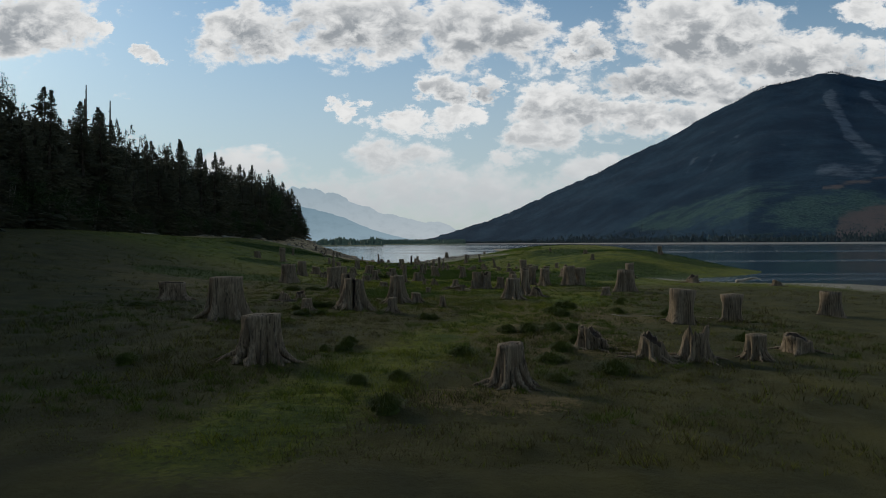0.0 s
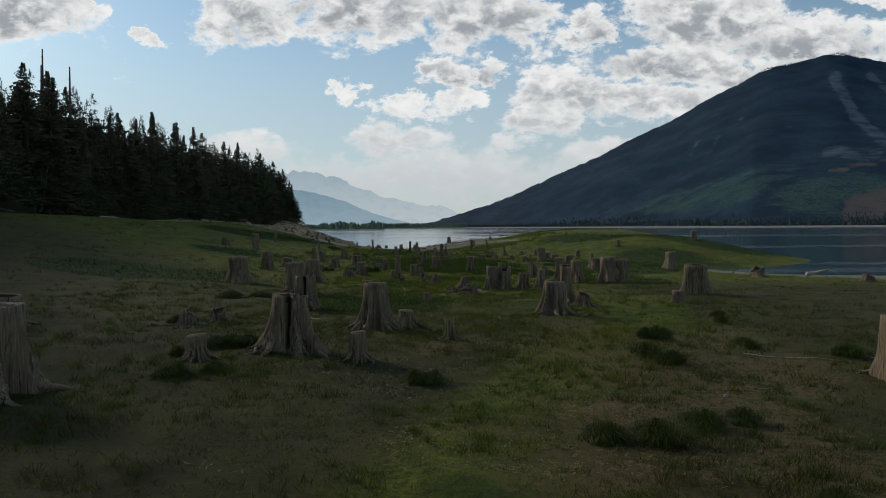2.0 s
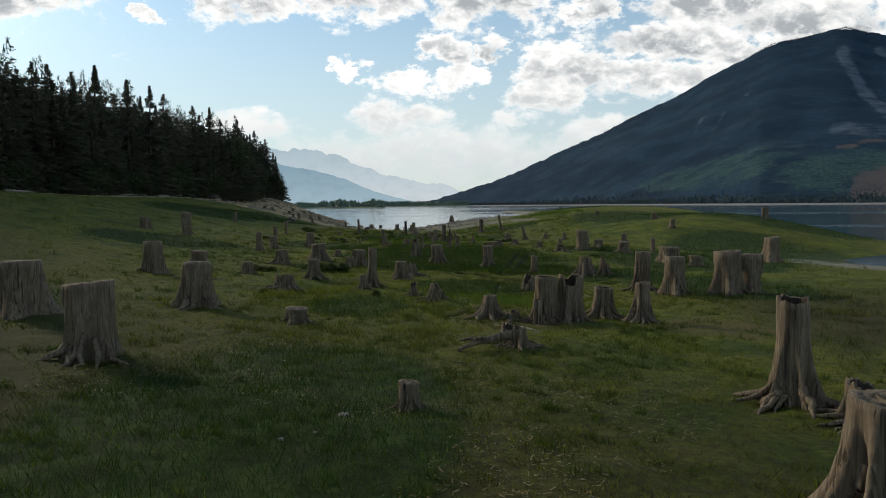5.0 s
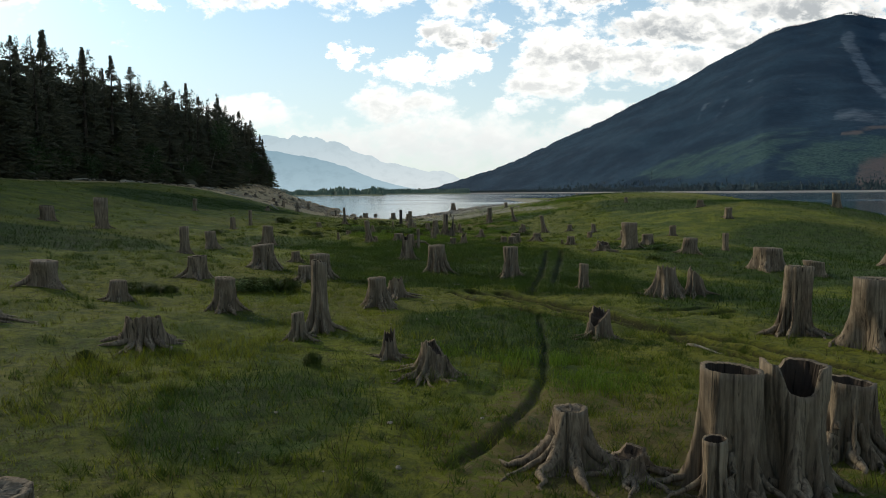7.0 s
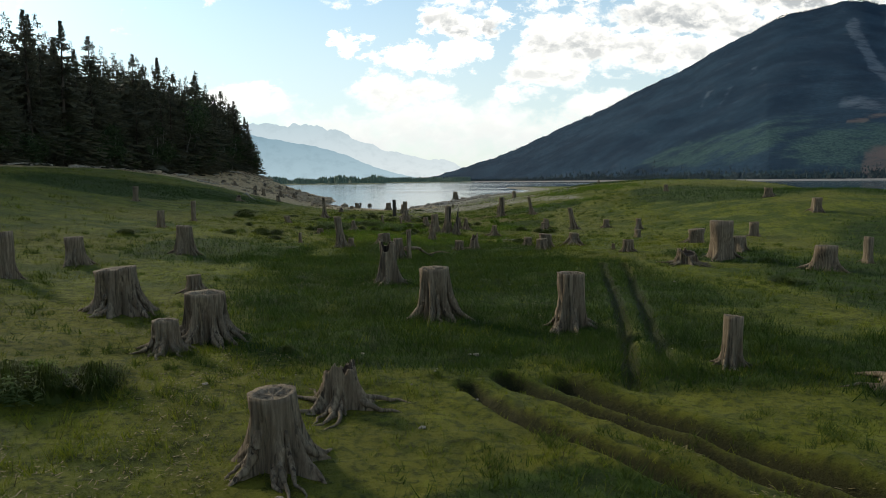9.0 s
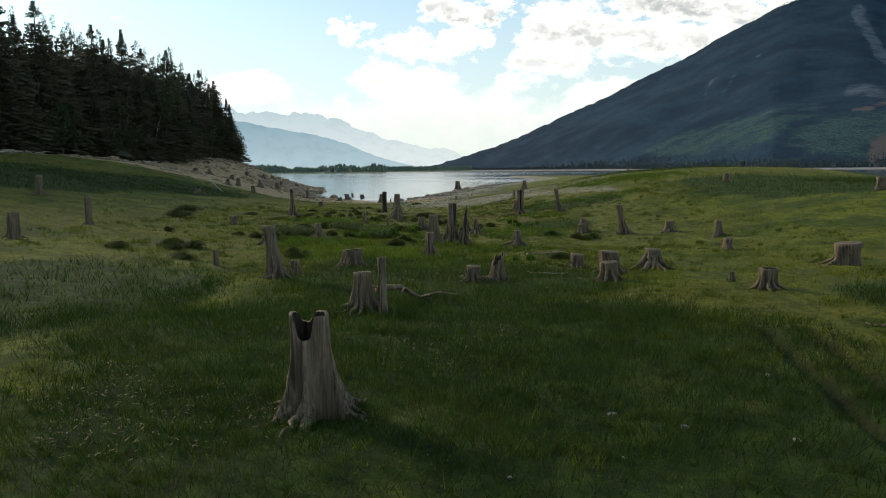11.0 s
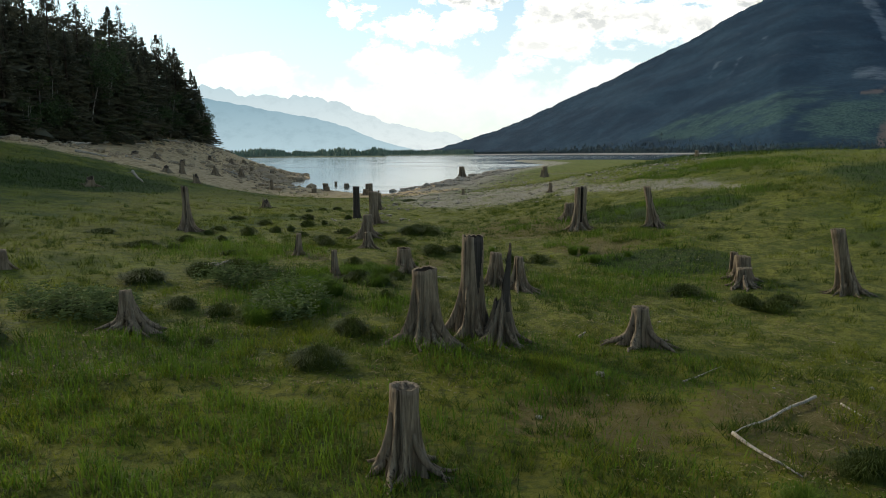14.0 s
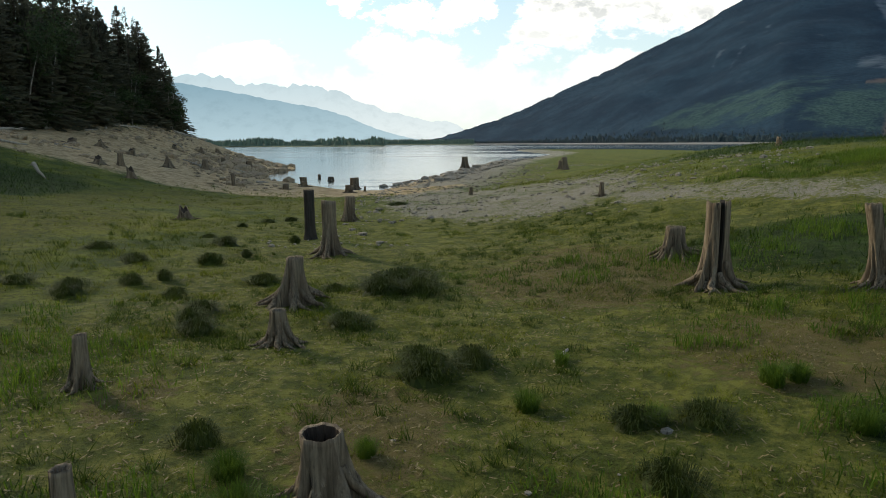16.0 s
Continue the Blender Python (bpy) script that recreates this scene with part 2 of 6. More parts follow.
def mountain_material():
    # The forest and rock colours have the air's blue haze mixed in.
    mat, n = material("hazy_forested_slope", 0.95, 0.1)
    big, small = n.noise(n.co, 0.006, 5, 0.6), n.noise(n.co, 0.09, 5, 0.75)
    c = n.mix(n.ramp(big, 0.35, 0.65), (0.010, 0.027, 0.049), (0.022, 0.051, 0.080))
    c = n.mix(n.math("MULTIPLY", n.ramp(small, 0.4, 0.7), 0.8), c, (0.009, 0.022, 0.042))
    fray = n.math("MULTIPLY", n.math("SUBTRACT", n.noise(n.co, 0.014, 8, 0.75), 0.5), 2.2)

    def mask(name):
        return n.ramp(n.math("ADD", attr(n, name), fray), 0.22, 0.85)

    speck = n.noise(n.co, 0.16, 3, 0.8)
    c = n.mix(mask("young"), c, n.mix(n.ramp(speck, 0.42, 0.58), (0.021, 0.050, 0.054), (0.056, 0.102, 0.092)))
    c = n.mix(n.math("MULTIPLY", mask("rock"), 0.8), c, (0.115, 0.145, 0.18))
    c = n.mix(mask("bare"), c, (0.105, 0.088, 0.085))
    n.put(n.bsdf.inputs["Base Color"], c)
    bump(n, small, 1.0, 8.0)
    return mat


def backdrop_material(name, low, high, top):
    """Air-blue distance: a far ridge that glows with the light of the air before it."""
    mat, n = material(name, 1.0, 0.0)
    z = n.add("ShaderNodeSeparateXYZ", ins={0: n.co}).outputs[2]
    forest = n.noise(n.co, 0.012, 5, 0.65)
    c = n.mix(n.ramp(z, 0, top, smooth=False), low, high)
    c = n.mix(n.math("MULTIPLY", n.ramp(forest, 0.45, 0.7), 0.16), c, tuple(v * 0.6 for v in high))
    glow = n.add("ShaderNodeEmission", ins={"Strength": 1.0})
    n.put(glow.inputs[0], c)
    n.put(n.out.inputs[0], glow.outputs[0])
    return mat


GROUND = ground_material()
WOOD = wood_material("weathered_wood", (0.235, 0.187, 0.130), (0.070, 0.052, 0.036))
SAWN = wood_material("sawn_end_grain", (0.22, 0.18, 0.13), (0.10, 0.078, 0.056))
CHAR = wood_material("black_char", (0.055, 0.048, 0.042), (0.018, 0.016, 0.014))
CHARRED = wood_material("charred_wood", (0.22, 0.18, 0.13), (0.08, 0.06, 0.045), 0.10)
HEART = wood_material("rotten_heartwood", (0.055, 0.042, 0.032), (0.026, 0.020, 0.016))
BARK = wood_material("conifer_bark", (0.10, 0.08, 0.065), (0.045, 0.036, 0.03))
PALE_BARK = wood_material("birch_bark", (0.36, 0.34, 0.31), (0.20, 0.18, 0.16))
GRASS = leaf_material("meadow_grass", (0.036, 0.068, 0.005), (0.215, 0.232, 0.018), 0.45)
# Withered blades, made darker to carry the cloud shade over the near meadow.
DRY_SHADED_GRASS = leaf_material("dry_shaded_meadow_grass", (0.028, 0.029, 0.007), (0.074, 0.063, 0.016), 0.3)
TUFT = leaf_material("tuft_grass", (0.026, 0.050, 0.005), (0.075, 0.105, 0.010), 0.35)
STRAW = leaf_material("straw", (0.10, 0.080, 0.034), (0.27, 0.215, 0.10), 0.1)
SEDGE = leaf_material("sedge_blades", (0.020, 0.034, 0.005), (0.072, 0.094, 0.013), 0.25)
DEEP = leaf_material("dark_long_grass", (0.014, 0.038, 0.004), (0.047, 0.090, 0.008), 0.4)
LUSH = leaf_material("lush_grass", (0.036, 0.085, 0.007), (0.15, 0.22, 0.022), 0.45)
HERB = leaf_material("pale_herb_leaves", (0.07, 0.105, 0.035), (0.17, 0.215, 0.085), 0.3)
STONE = wood_material("beach_stone", (0.33, 0.30, 0.245), (0.16, 0.142, 0.115))
DRIFT = wood_material("bleached_driftwood", (0.42, 0.38, 0.32), (0.24, 0.21, 0.17))
NEEDLES = leaf_material("conifer_needles", (0.066, 0.068, 0.046), (0.125, 0.122, 0.080), 0.12)
LEAVES = leaf_material("willow_leaves", (0.03, 0.05, 0.018), (0.06, 0.085, 0.03), 0.3)
BANK_STONE = wood_material("tan_stone", (0.40, 0.315, 0.21), (0.21, 0.158, 0.105))
SPIT = leaf_material("far_shore_grass", (0.10, 0.12, 0.06), (0.16, 0.17, 0.09), 0.0)
STRAND = wood_material("pale_strand", (0.30, 0.29, 0.27), (0.20, 0.19, 0.17))
FAR_TREES = leaf_material("far_conifers", (0.085, 0.135, 0.108), (0.145, 0.195, 0.14), 0.0)
# Tinted like the mountain, with the blue of the air in the leaf colour.
SLOPE_TREES = leaf_material("hazy_slope_conifers", (0.018, 0.036, 0.046), (0.042, 0.068, 0.070), 0.0)
WATER = water_material()
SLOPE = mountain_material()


# ---- helpers for meshes ----
def mesh_object(name, verts, faces, mat, smooth=False, parent=None, label=""):
    data = bpy.data.meshes.new(name)
    data.from_pydata([tuple(map(float, v)) for v in verts] if not isinstance(verts, list) else verts, [], faces)
    data.materials.append(mat)
    if smooth:
        data.polygons.foreach_set("use_smooth", [True] * len(data.polygons))
    data.update()
    ob = new(name, data)
    if parent:
        ob.parent = parent
    if label:
        ob["label"] = label
    return ob


def tri_object(name, verts, mat):
    """Loose triangles, from an array of shape (n, 3, 3)."""
    data = bpy.data.meshes.new(name)
    k = len(verts)
    data.vertices.add(3 * k), data.loops.add(3 * k), data.polygons.add(k)
    data.vertices.foreach_set("co", np.ascontiguousarray(verts, dtype=np.float32).ravel())
    data.loops.foreach_set("vertex_index", np.arange(3 * k, dtype=np.int32))
    data.polygons.foreach_set("loop_start", np.arange(0, 3 * k, 3, dtype=np.int32))
    data.materials.append(mat)
    data.update(calc_edges=True)
    return new(name, data)


def grid_faces(rows, cols, wrap=False):
    i, j = np.meshgrid(np.arange(rows - 1), np.arange(cols if wrap else cols - 1), indexing="ij")
    a, b = i * cols + j, i * cols + (j + 1) % cols
    return np.stack([a, b, b + cols, a + cols], -1).reshape(-1, 4).tolist()


def fbm(x, y, scale, octaves=3, seed=0.0):
    """Smooth value noise on arrays, about -1 to 1."""
    total, amp, norm = np.zeros_like(x), 1.0, 0.0
    for o in range(octaves):
        px, py = x * scale + 17.3 * o + seed, y * scale - 9.1 * o + seed * 1.7
        ix, iy = np.floor(px), np.floor(py)
        fx, fy = px - ix, py - iy
        fx, fy = fx * fx * (3 - 2 * fx), fy * fy * (3 - 2 * fy)

        def rnd(a, b):
            h = np.sin(a * 127.1 + b * 311.7) * 43758.5453
            return 2 * (h - np.floor(h)) - 1

        total = total + amp * ((rnd(ix, iy) * (1 - fx) + rnd(ix + 1, iy) * fx) * (1 - fy)
                               + (rnd(ix, iy + 1) * (1 - fx) + rnd(ix + 1, iy + 1) * fx) * fy)
        norm, amp, scale = norm + amp, amp * 0.5, scale * 2.03
    return total / norm


def smooth01(v, lo, hi):
    s = np.clip((v - lo) / (hi - lo), 0, 1)
    return s * s * (3 - 2 * s)


# ---- ground ----
LAKE = -0.5
HILLS_WEST = [
    (-44, 190, 14, 4.70), (-30, 30, 14, -1.21), (-30, 90, 14, 0.62), (-30, 145, 14, 1.23), (-30, 190, 14, -1.93), (-17, 30, 14, 0.57),
    (-17, 60, 14, 0.95), (-17, 145, 14, -1.39), (-17, 165, 14, 0.21), (-17, 190, 14, -0.87), (-5, 60, 14, -0.73), (-5, 120, 14, 0.28),
    (-3, 145, 9, 0.33), (6, 120, 9, -1.20),
]
HILLS_EAST = [
    (22, 20, 16, -0.52), (22, 190, 16, 3.59), (36, 95, 16, -2.55), (36, 115, 16, -2.91), (36, 220, 16, 1.44), (36, 250, 16, 1.37),
    (52, 45, 16, -1.14), (52, 95, 16, 2.06), (52, 135, 16, 1.10), (52, 250, 16, -1.56), (70, 20, 16, -1.72), (70, 70, 16, -1.36),
    (70, 95, 16, -2.07), (70, 135, 16, -2.23), (70, 250, 16, 1.95), (14, 85, 9, 0.83), (14, 100, 9, -1.01), (14, 110, 9, 1.31),
    (14, 120, 9, 2.09), (14, 130, 9, 1.42), (22, 100, 9, 1.97), (22, 145, 9, 2.43), (22, 160, 9, 1.47), (22, 190, 9, -1.91),
    (31, 100, 9, 2.57), (31, 110, 9, 1.27), (31, 120, 9, 1.53), (31, 130, 9, 2.38), (40, 110, 9, 2.03), (40, 130, 9, 0.97),
]


def past_shore(x, y):
    """How far a place lies east of the bay's shore."""
    return x - np.interp(y, [145, 150, 161, 176, 201, 229, 277, 330], [-8, -6.8, -5, -2.3, 2, 8, 21, 34])


def stony(x, y):
    """Where gravel lies in the meadow: the foot of the spit, and a strip beside it."""
    foot = smooth01(1.15 - np.hypot((x - 2.8) / 7.0, (y - 133) / 11.5), 0, 0.4)
    strip = smooth01(1.1 - np.abs(y - 123.5 + 1.3 * (x - 7)) / 3.4, 0, 0.5) * smooth01(x, 4.5, 6.5) * (1 - smooth01(x, 11.5, 14))
    return foot, strip


def ground(x, y):
    """Height of the drained lake bed: a gentle fall to the water, the wooded bank on one side and low hills on the other."""
    x, y = np.asarray(x, float), np.asarray(y, float)
    z = np.interp(y, [-30, 20, 60, 95, 125, 140, 156, 175, 220], [1.3, 1.25, 0.6, 0.35, 0.3, 0.05, -0.5, -1.3, -2.0])
    z = z + 5.6 / (1 + np.exp((x + 29) / 7.0)) * np.interp(y, [150, 200, 235], [1, 1, 0.2])
    for hx, hy, size, height in HILLS_WEST + HILLS_EAST:
        z = z + height * np.exp(-((x - hx) ** 2 + (y - hy) ** 2) / (2 * size * size))
    # the stony spit that bounds the bay
    out = past_shore(x, y)
    spit = np.where((y > 146) & (out < 60), np.clip(-0.52 + 0.10 * out, -3, 0.25), -3)
    return np.maximum(z, spit)


def ground_at(x, y):
    return float(ground(np.array([x]), np.array([y]))[0] + relief(np.array([x]), np.array([y]))[0])


RUTS = [((2.22, 66.7), (2.7, 66.0), (3.5, 64.95), (4.4, 63.6), (5.1, 62.3), (5.75, 61.0), (6.5, 60.1), (7.3, 58.8), (7.93, 57.1), (8.33, 55.95)),
        ((1.3, 66.8), (2.05, 65.8), (2.9, 64.8), (3.66, 63.6), (4.4, 62.4), (5.1, 61.2), (5.8, 60.0), (6.3, 58.7), (7.0, 57.2), (7.7, 55.4)),
        ((0.65, 66.4), (1.2, 65.2), (1.6, 64.6), (2.3, 63.8), (2.7, 63.3), (3.3, 62.6), (4.0, 61.8)),
        ((5.75, 59.3), (5.9, 58.4), (6.5, 56.9)), ((6.5, 63.5), (7.7, 63.7), (8.7, 63.9)), ((7.5, 62.9), (8.65, 63.2)),
        ((3.0, 62.4), (2.6, 58.5), (2.16, 55.6), (1.8, 54.2), (1.27, 52.7), (0.5, 51.4)), ((2.0, 62.0), (1.7, 58.0), (1.4, 55.4), (1.05, 54.1)),
        ((5.84, 80.1), (4.8, 73.9), (4.15, 70.5), (3.3, 66.6)), ((6.6, 80.1), (6.1, 77.3), (5.16, 72.5), (4.25, 68.0))]

RUT_WIDTH = [0.21, 0.16, 0.13, 0.14, 0.12, 0.12, 0.08, 0.07, 0.12, 0.12]
RUT_DEPTH = [0.40, 0.30, 0.24, 0.24, 0.14, 0.14, 0.10, 0.04, 0.13, 0.13]

# Long, dark green grass: centre and half widths of each patch.
DEEP_SPOTS = [(1.7, 60.0, 2.6, 3.4), (-2.2, 53.2, 1.7, 2.2), (1.4, 74.0, 7.0, 6.6), (5.2, 68.4, 3.6, 2.0), (0.3, 79.8, 6.5, 4.0), (0.2, 87.0, 5.2, 5.0),
              (-2.2, 41.0, 3.1, 5.5), (-16.0, 50.0, 6.0, 4.0), (-17.0, 74.5, 5.0, 4.5), (-0.5, 69.5, 4.0, 2.6), (9.5, 66.0, 3.0, 4.0), (11.5, 83.0, 2.5, 3.0), (24.0, 112.0, 9.0, 9.0), (36.0, 105.0, 10.0, 9.0), (21.0, 138.0, 8.0, 7.0), (-4.7, 103.2, 1.7, 1.2), (-24.0, 130.0, 6.0, 9.0), (-29.0, 116.0, 7.0, 11.0), (16.0, 75.0, 6.0, 8.0), (26.0, 86.0, 8.0, 9.0), (13.0, 61.0, 3.0, 5.0),
              (8.0, 113.0, 3.5, 2.6), (6.0, 105.0, 2.2, 1.6), (-8.5, 83.0, 3.5, 5.0)]
# A greener strip through the withered part: a band of sunlight put into the turf colour.
SUNLIT_STRIP = ((-2.3, 8.5), (-1.8, 10.3), (-0.95, 14.0), (0.03, 17.0), (1.95, 23.6), (4.2, 29.0), (6.6, 33.0), (9.5, 41.0), (11.5, 46.0))


def deep_grass(x, y):
    """How much of the long dark grass grows at a place, 0 to 1."""
    best = np.zeros(np.shape(x))
    for cx, cy, rx, ry in DEEP_SPOTS:
        best = np.maximum(best, smooth01(1.15 - np.hypot((x - cx) / rx, (y - cy) / ry), 0, 0.45))
    return np.clip(best + 0.9 * best * fbm(x, y, 0.45, 3, 12.0), 0, 1)


def short_turf(x, y):
    """Where the turf is short, thin and yellowish green: towards the bay."""
    return smooth01(y, 94, 101) * (1 - smooth01(y, 122, 140)) * smooth01(x, -10, -4) * (1 - smooth01(x, 8, 15))


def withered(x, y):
    """How withered the turf is: most at the start, and along the shore. Its dark colours also hold cloud shade."""
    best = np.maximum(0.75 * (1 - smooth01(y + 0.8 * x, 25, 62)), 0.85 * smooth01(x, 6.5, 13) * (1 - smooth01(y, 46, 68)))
    return best * (1 - 0.8 * (1 - smooth01(near_line(x, y, SUNLIT_STRIP), 0.4, 2.2)))


def near_line(x, y, line):
    best = np.full(np.shape(x), 99.0)
    for (ax, ay), (bx, by) in zip(line, line[1:]):
        ex, ey = bx - ax, by - ay
        s = np.clip(((x - ax) * ex + (y - ay) * ey) / (ex * ex + ey * ey), 0, 1)
        best = np.minimum(best, np.hypot(x - ax - s * ex, y - ay - s * ey))
    return best


def relief(x, y):
    """Hummocks and wheel ruts."""
    land = smooth01(ground(x, y), -0.45, 0.0)
    z = land * (0.08 * fbm(x, y, 0.45, 3, 3.0) + 0.072 * fbm(x, y, 1.5, 2, 8.0))
    near = (np.abs(x - 3) < 8) & (np.abs(y - 63) < 19)
    if np.any(near):
        for line, deep, wide in zip(RUTS, RUT_DEPTH, RUT_WIDTH):
            d = near_line(x[near], y[near], line) / wide
            z[near] = z[near] - deep * np.exp(-(d ** 2)) + 0.10 * deep * np.exp(-(((d - 2.1) / 0.75) ** 2))
    return z


def graded(lo, hi, step, growth, far_lo, far_hi):
    mid = list(np.arange(lo, hi + 1e-6, step))
    up, s = [mid[-1]], step
    while up[-1] < far_hi:
        s *= growth
        up.append(up[-1] + s)
    down, s = [mid[0]], step
    while down[-1] > far_lo:
        s *= growth
        down.append(down[-1] - s)
    return np.array(down[:0:-1] + mid + up[1:])


def build_ground():
    xs, ys = graded(-8, 10, 0.25, 1.06, -4300, 4300), graded(9, 114, 0.30, 1.06, -600, 4600)
    xs = np.sort(np.concatenate([xs, np.arange(0.125, 9, 0.25), np.arange(0.0625, 9, 0.125)]))
    ys = np.sort(np.concatenate([ys, np.arange(51.15, 81, 0.30), np.arange(51.075, 69, 0.15)]))
    x, y = np.meshgrid(xs, ys)
    z = ground(x, y) + relief(x.ravel(), y.ravel()).reshape(x.shape)
    far = smooth01(np.hypot(x, y - 80), 320, 700)
    z = z * (1 - far) - 3.0 * far
    back = smooth01(-y, 20, 200)
    z = z * (1 - back) + 1.2 * back
    ob = mesh_object("ground", np.stack([x, y, z], -1).reshape(-1, 3).tolist(), grid_faces(len(ys), len(xs)), GROUND, True)
    west_bank = smooth01(-x - 0.10 * (y - 150), 9, 17) * smooth01(y - 0.32 * (x + 30), 139, 149) * (1 - smooth01(ground(x, y), 5.2, 6.2))
    shore = (1 - smooth01(ground(x, y), -0.42, -0.12)) * smooth01(y, 120, 135)
    strand = smooth01(1 - np.hypot((x + 12) / 16, (y - 149) / 7), 0, 0.35)
    foot = 0.60 * smooth01(1.1 - np.abs(x - 3.0 - np.interp(y, [110, 143, 180, 199], [-47, -45.5, -42, -40.5])) / 3.0, 0, 0.5) * smooth01(y, 85, 105)
    sand = np.maximum.reduce([west_bank, strand * 0.9, shore * (x < 0) * 0.9, foot])
    spit, strip = stony(x, y)
    beach = smooth01(x, -7, -3) * smooth01(1.2 - ground(x, y), 0.2, 0.9) * smooth01(y, 132, 140) * (1 - smooth01(past_shore(x, y), 6, 15))
    foreshore = smooth01(x, 17, 22) * (1 - smooth01(y, 75, 90)) * (1 - smooth01(ground(x, y), -0.30, 0.10))
    gravel = np.maximum.reduce([spit * 0.58, beach * 0.7, strip * 0.52, foreshore * 0.75])
    soil = np.maximum.reduce([0.74 * smooth01(1 - np.hypot((x - a) / ra, (y - b) / rb), 0, 0.7) for a, b, ra, rb in
                              ((2.8, 113, 4.5, 4.5), (-1.0, 105.3, 1.4, 2.6), (-3.7, 106, 0.9, 1.3), (1.8, 94.3, 2.0, 1.8), (4.5, 94, 2.5, 2.5), (1.8, 11.8, 2.4, 2.0), (4.0, 28.0, 1.2, 3.5), (4.6, 107.6, 2.6, 2.4), (3, 52, 4, 5), (6, 30, 6, 9), (4, 21, 5, 7), (0.9, 29.5, 1.5, 1.5), (8, 50, 3, 3))])
    dry_shaded = withered(x, y) + 0.10
    long_grass = deep_grass(x, y)
    # bare rut floors, with the furrows' shade painted into the same mask
    mud_shade = np.zeros(x.size)
    here = (np.abs(x.ravel() - 3) < 8) & (np.abs(y.ravel() - 63) < 19)
    for line, deep, wide in zip(RUTS, RUT_DEPTH, RUT_WIDTH):
        mud_shade[here] = np.maximum(mud_shade[here], min(1, deep * 5) * (1 - smooth01(near_line(x.ravel()[here], y.ravel()[here], line), 0.9 * wide, 1.9 * wide)))
    for name, values in (("sand", sand), ("gravel", gravel), ("soil", soil), ("dry_shaded", dry_shaded), ("mud_shade", mud_shade), ("deep", long_grass), ("short", short_turf(x, y))):
        ob.data.attributes.new(name, "FLOAT", "POINT").data.foreach_set("value", values.ravel().astype(np.float32))
    return tagged(ob, "rolling lake bed covered with short green grass, gravel and sand", "ground", kind="structure")


build_ground()
lake = mesh_object("water", [(-4300, -600, LAKE), (4300, -600, LAKE), (4300, 4600, LAKE), (-4300, 4600, LAKE)], [(0, 1, 2, 3)], WATER)
tagged(lake, "calm blue lake with faint ripples", "lake", kind="structure")


# ---- distance ----
def ridge(name, slopes, heights, shore, crest, mat, rough_size, seed, craggy=0.6, columns=260):
    """A mountain side between a shore and a crest, both as distances ahead; slopes and heights give its skyline."""
    us = np.linspace(slopes[0], slopes[-1], columns)
    top = np.interp(us, slopes, heights)
    if craggy < 1:
        top = np.convolve(np.pad(top, 6, mode="edge"), np.ones(13) / 13, mode="valid")
    ss = np.concatenate([np.linspace(0, 1, 70), np.linspace(1.04, 1.5, 8)])
    u, s = np.meshgrid(us, ss)
    sh = np.interp(u, *shore)
    y = sh + (crest - sh) * s
    x = u * y
    rise = np.where(s <= 1, s ** 1.15, 1 - 0.8 * (s - 1))
    h = np.interp(u, us, top) * crest * rise
    h = h + np.interp(u, us, top) * crest * 0.05 * fbm(x, y, 1 / 420, 2, seed) * np.clip(4 * s * (1 - s), 0, 1)
    h = h + rough_size * (fbm(x, y, 1 / 26, 2, seed + 4) * smooth01(s, 0.9, 1.0) + craggy * fbm(x, y, 1 / 150, 2, seed + 7)) * smooth01(s, 0.02, 0.2)
    if craggy > 1:
        h = h + 46 * (0.45 - np.abs(fbm(x, y, 1 / 95, 3, seed + 2))) * smooth01(np.interp(u, us, top), 0.03, 0.07) * smooth01(s, 0.3, 1.0)
    ob = mesh_object(name, np.stack([x, y, h + LAKE - 1.5 * (s == 0)], -1).reshape(-1, 3).tolist(), grid_faces(len(ss), len(us)), mat, True)
    return ob, u, s


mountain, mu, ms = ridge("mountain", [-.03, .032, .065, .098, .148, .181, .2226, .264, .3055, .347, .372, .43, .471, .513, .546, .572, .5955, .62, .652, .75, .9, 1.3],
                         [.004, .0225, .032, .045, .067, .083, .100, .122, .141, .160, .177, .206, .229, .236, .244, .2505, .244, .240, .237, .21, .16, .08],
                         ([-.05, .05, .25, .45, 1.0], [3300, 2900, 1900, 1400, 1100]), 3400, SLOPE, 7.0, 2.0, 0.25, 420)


def blot(u0, s0, ru, rs, soft=0.6):
    return smooth01(1.2 - np.hypot((mu - u0) / ru, (ms - s0) / rs), 0, soft)


def streak(u0, s0, u1, s1, wide):
    """A slide that runs down the slope between two places on it."""
    ex, ey = (u1 - u0) * 4, s1 - s0
    f = np.clip(((mu - u0) * 4 * ex + (ms - s0) * ey) / (ex * ex + ey * ey), 0, 1)
    return smooth01(1.3 - np.hypot((mu - u0) * 4 - f * ex, ms - s0 - f * ey) / wide, 0, 0.8)


young = np.maximum.reduce([0.62 * blot(.38, .17, .12, .10), 0.72 * blot(.58, .11, .12, .09), 0.5 * smooth01(0.10 - ms, 0, 0.1), 0.45 * blot(.47, .22, .06, .08)])
rock = np.maximum.reduce([0.60 * streak(.568, .82, .60, .52, .045), 0.62 * streak(.60, .52, .64, .36, .05), 0.50 * streak(.56, .29, .63, .27, .05),
                          0.30 * streak(.375, .62, .36, .50, .015), 0.30 * streak(.40, .55, .385, .46, .015), 0.30 * streak(.44, .70, .43, .62, .02), 0.5 * streak(.62, .84, .66, .70, .03)])
bare = np.maximum(0.85 * streak(.59, .045, .74, .15, .055), 0.7 * streak(.56, .20, .66, .235, .008))
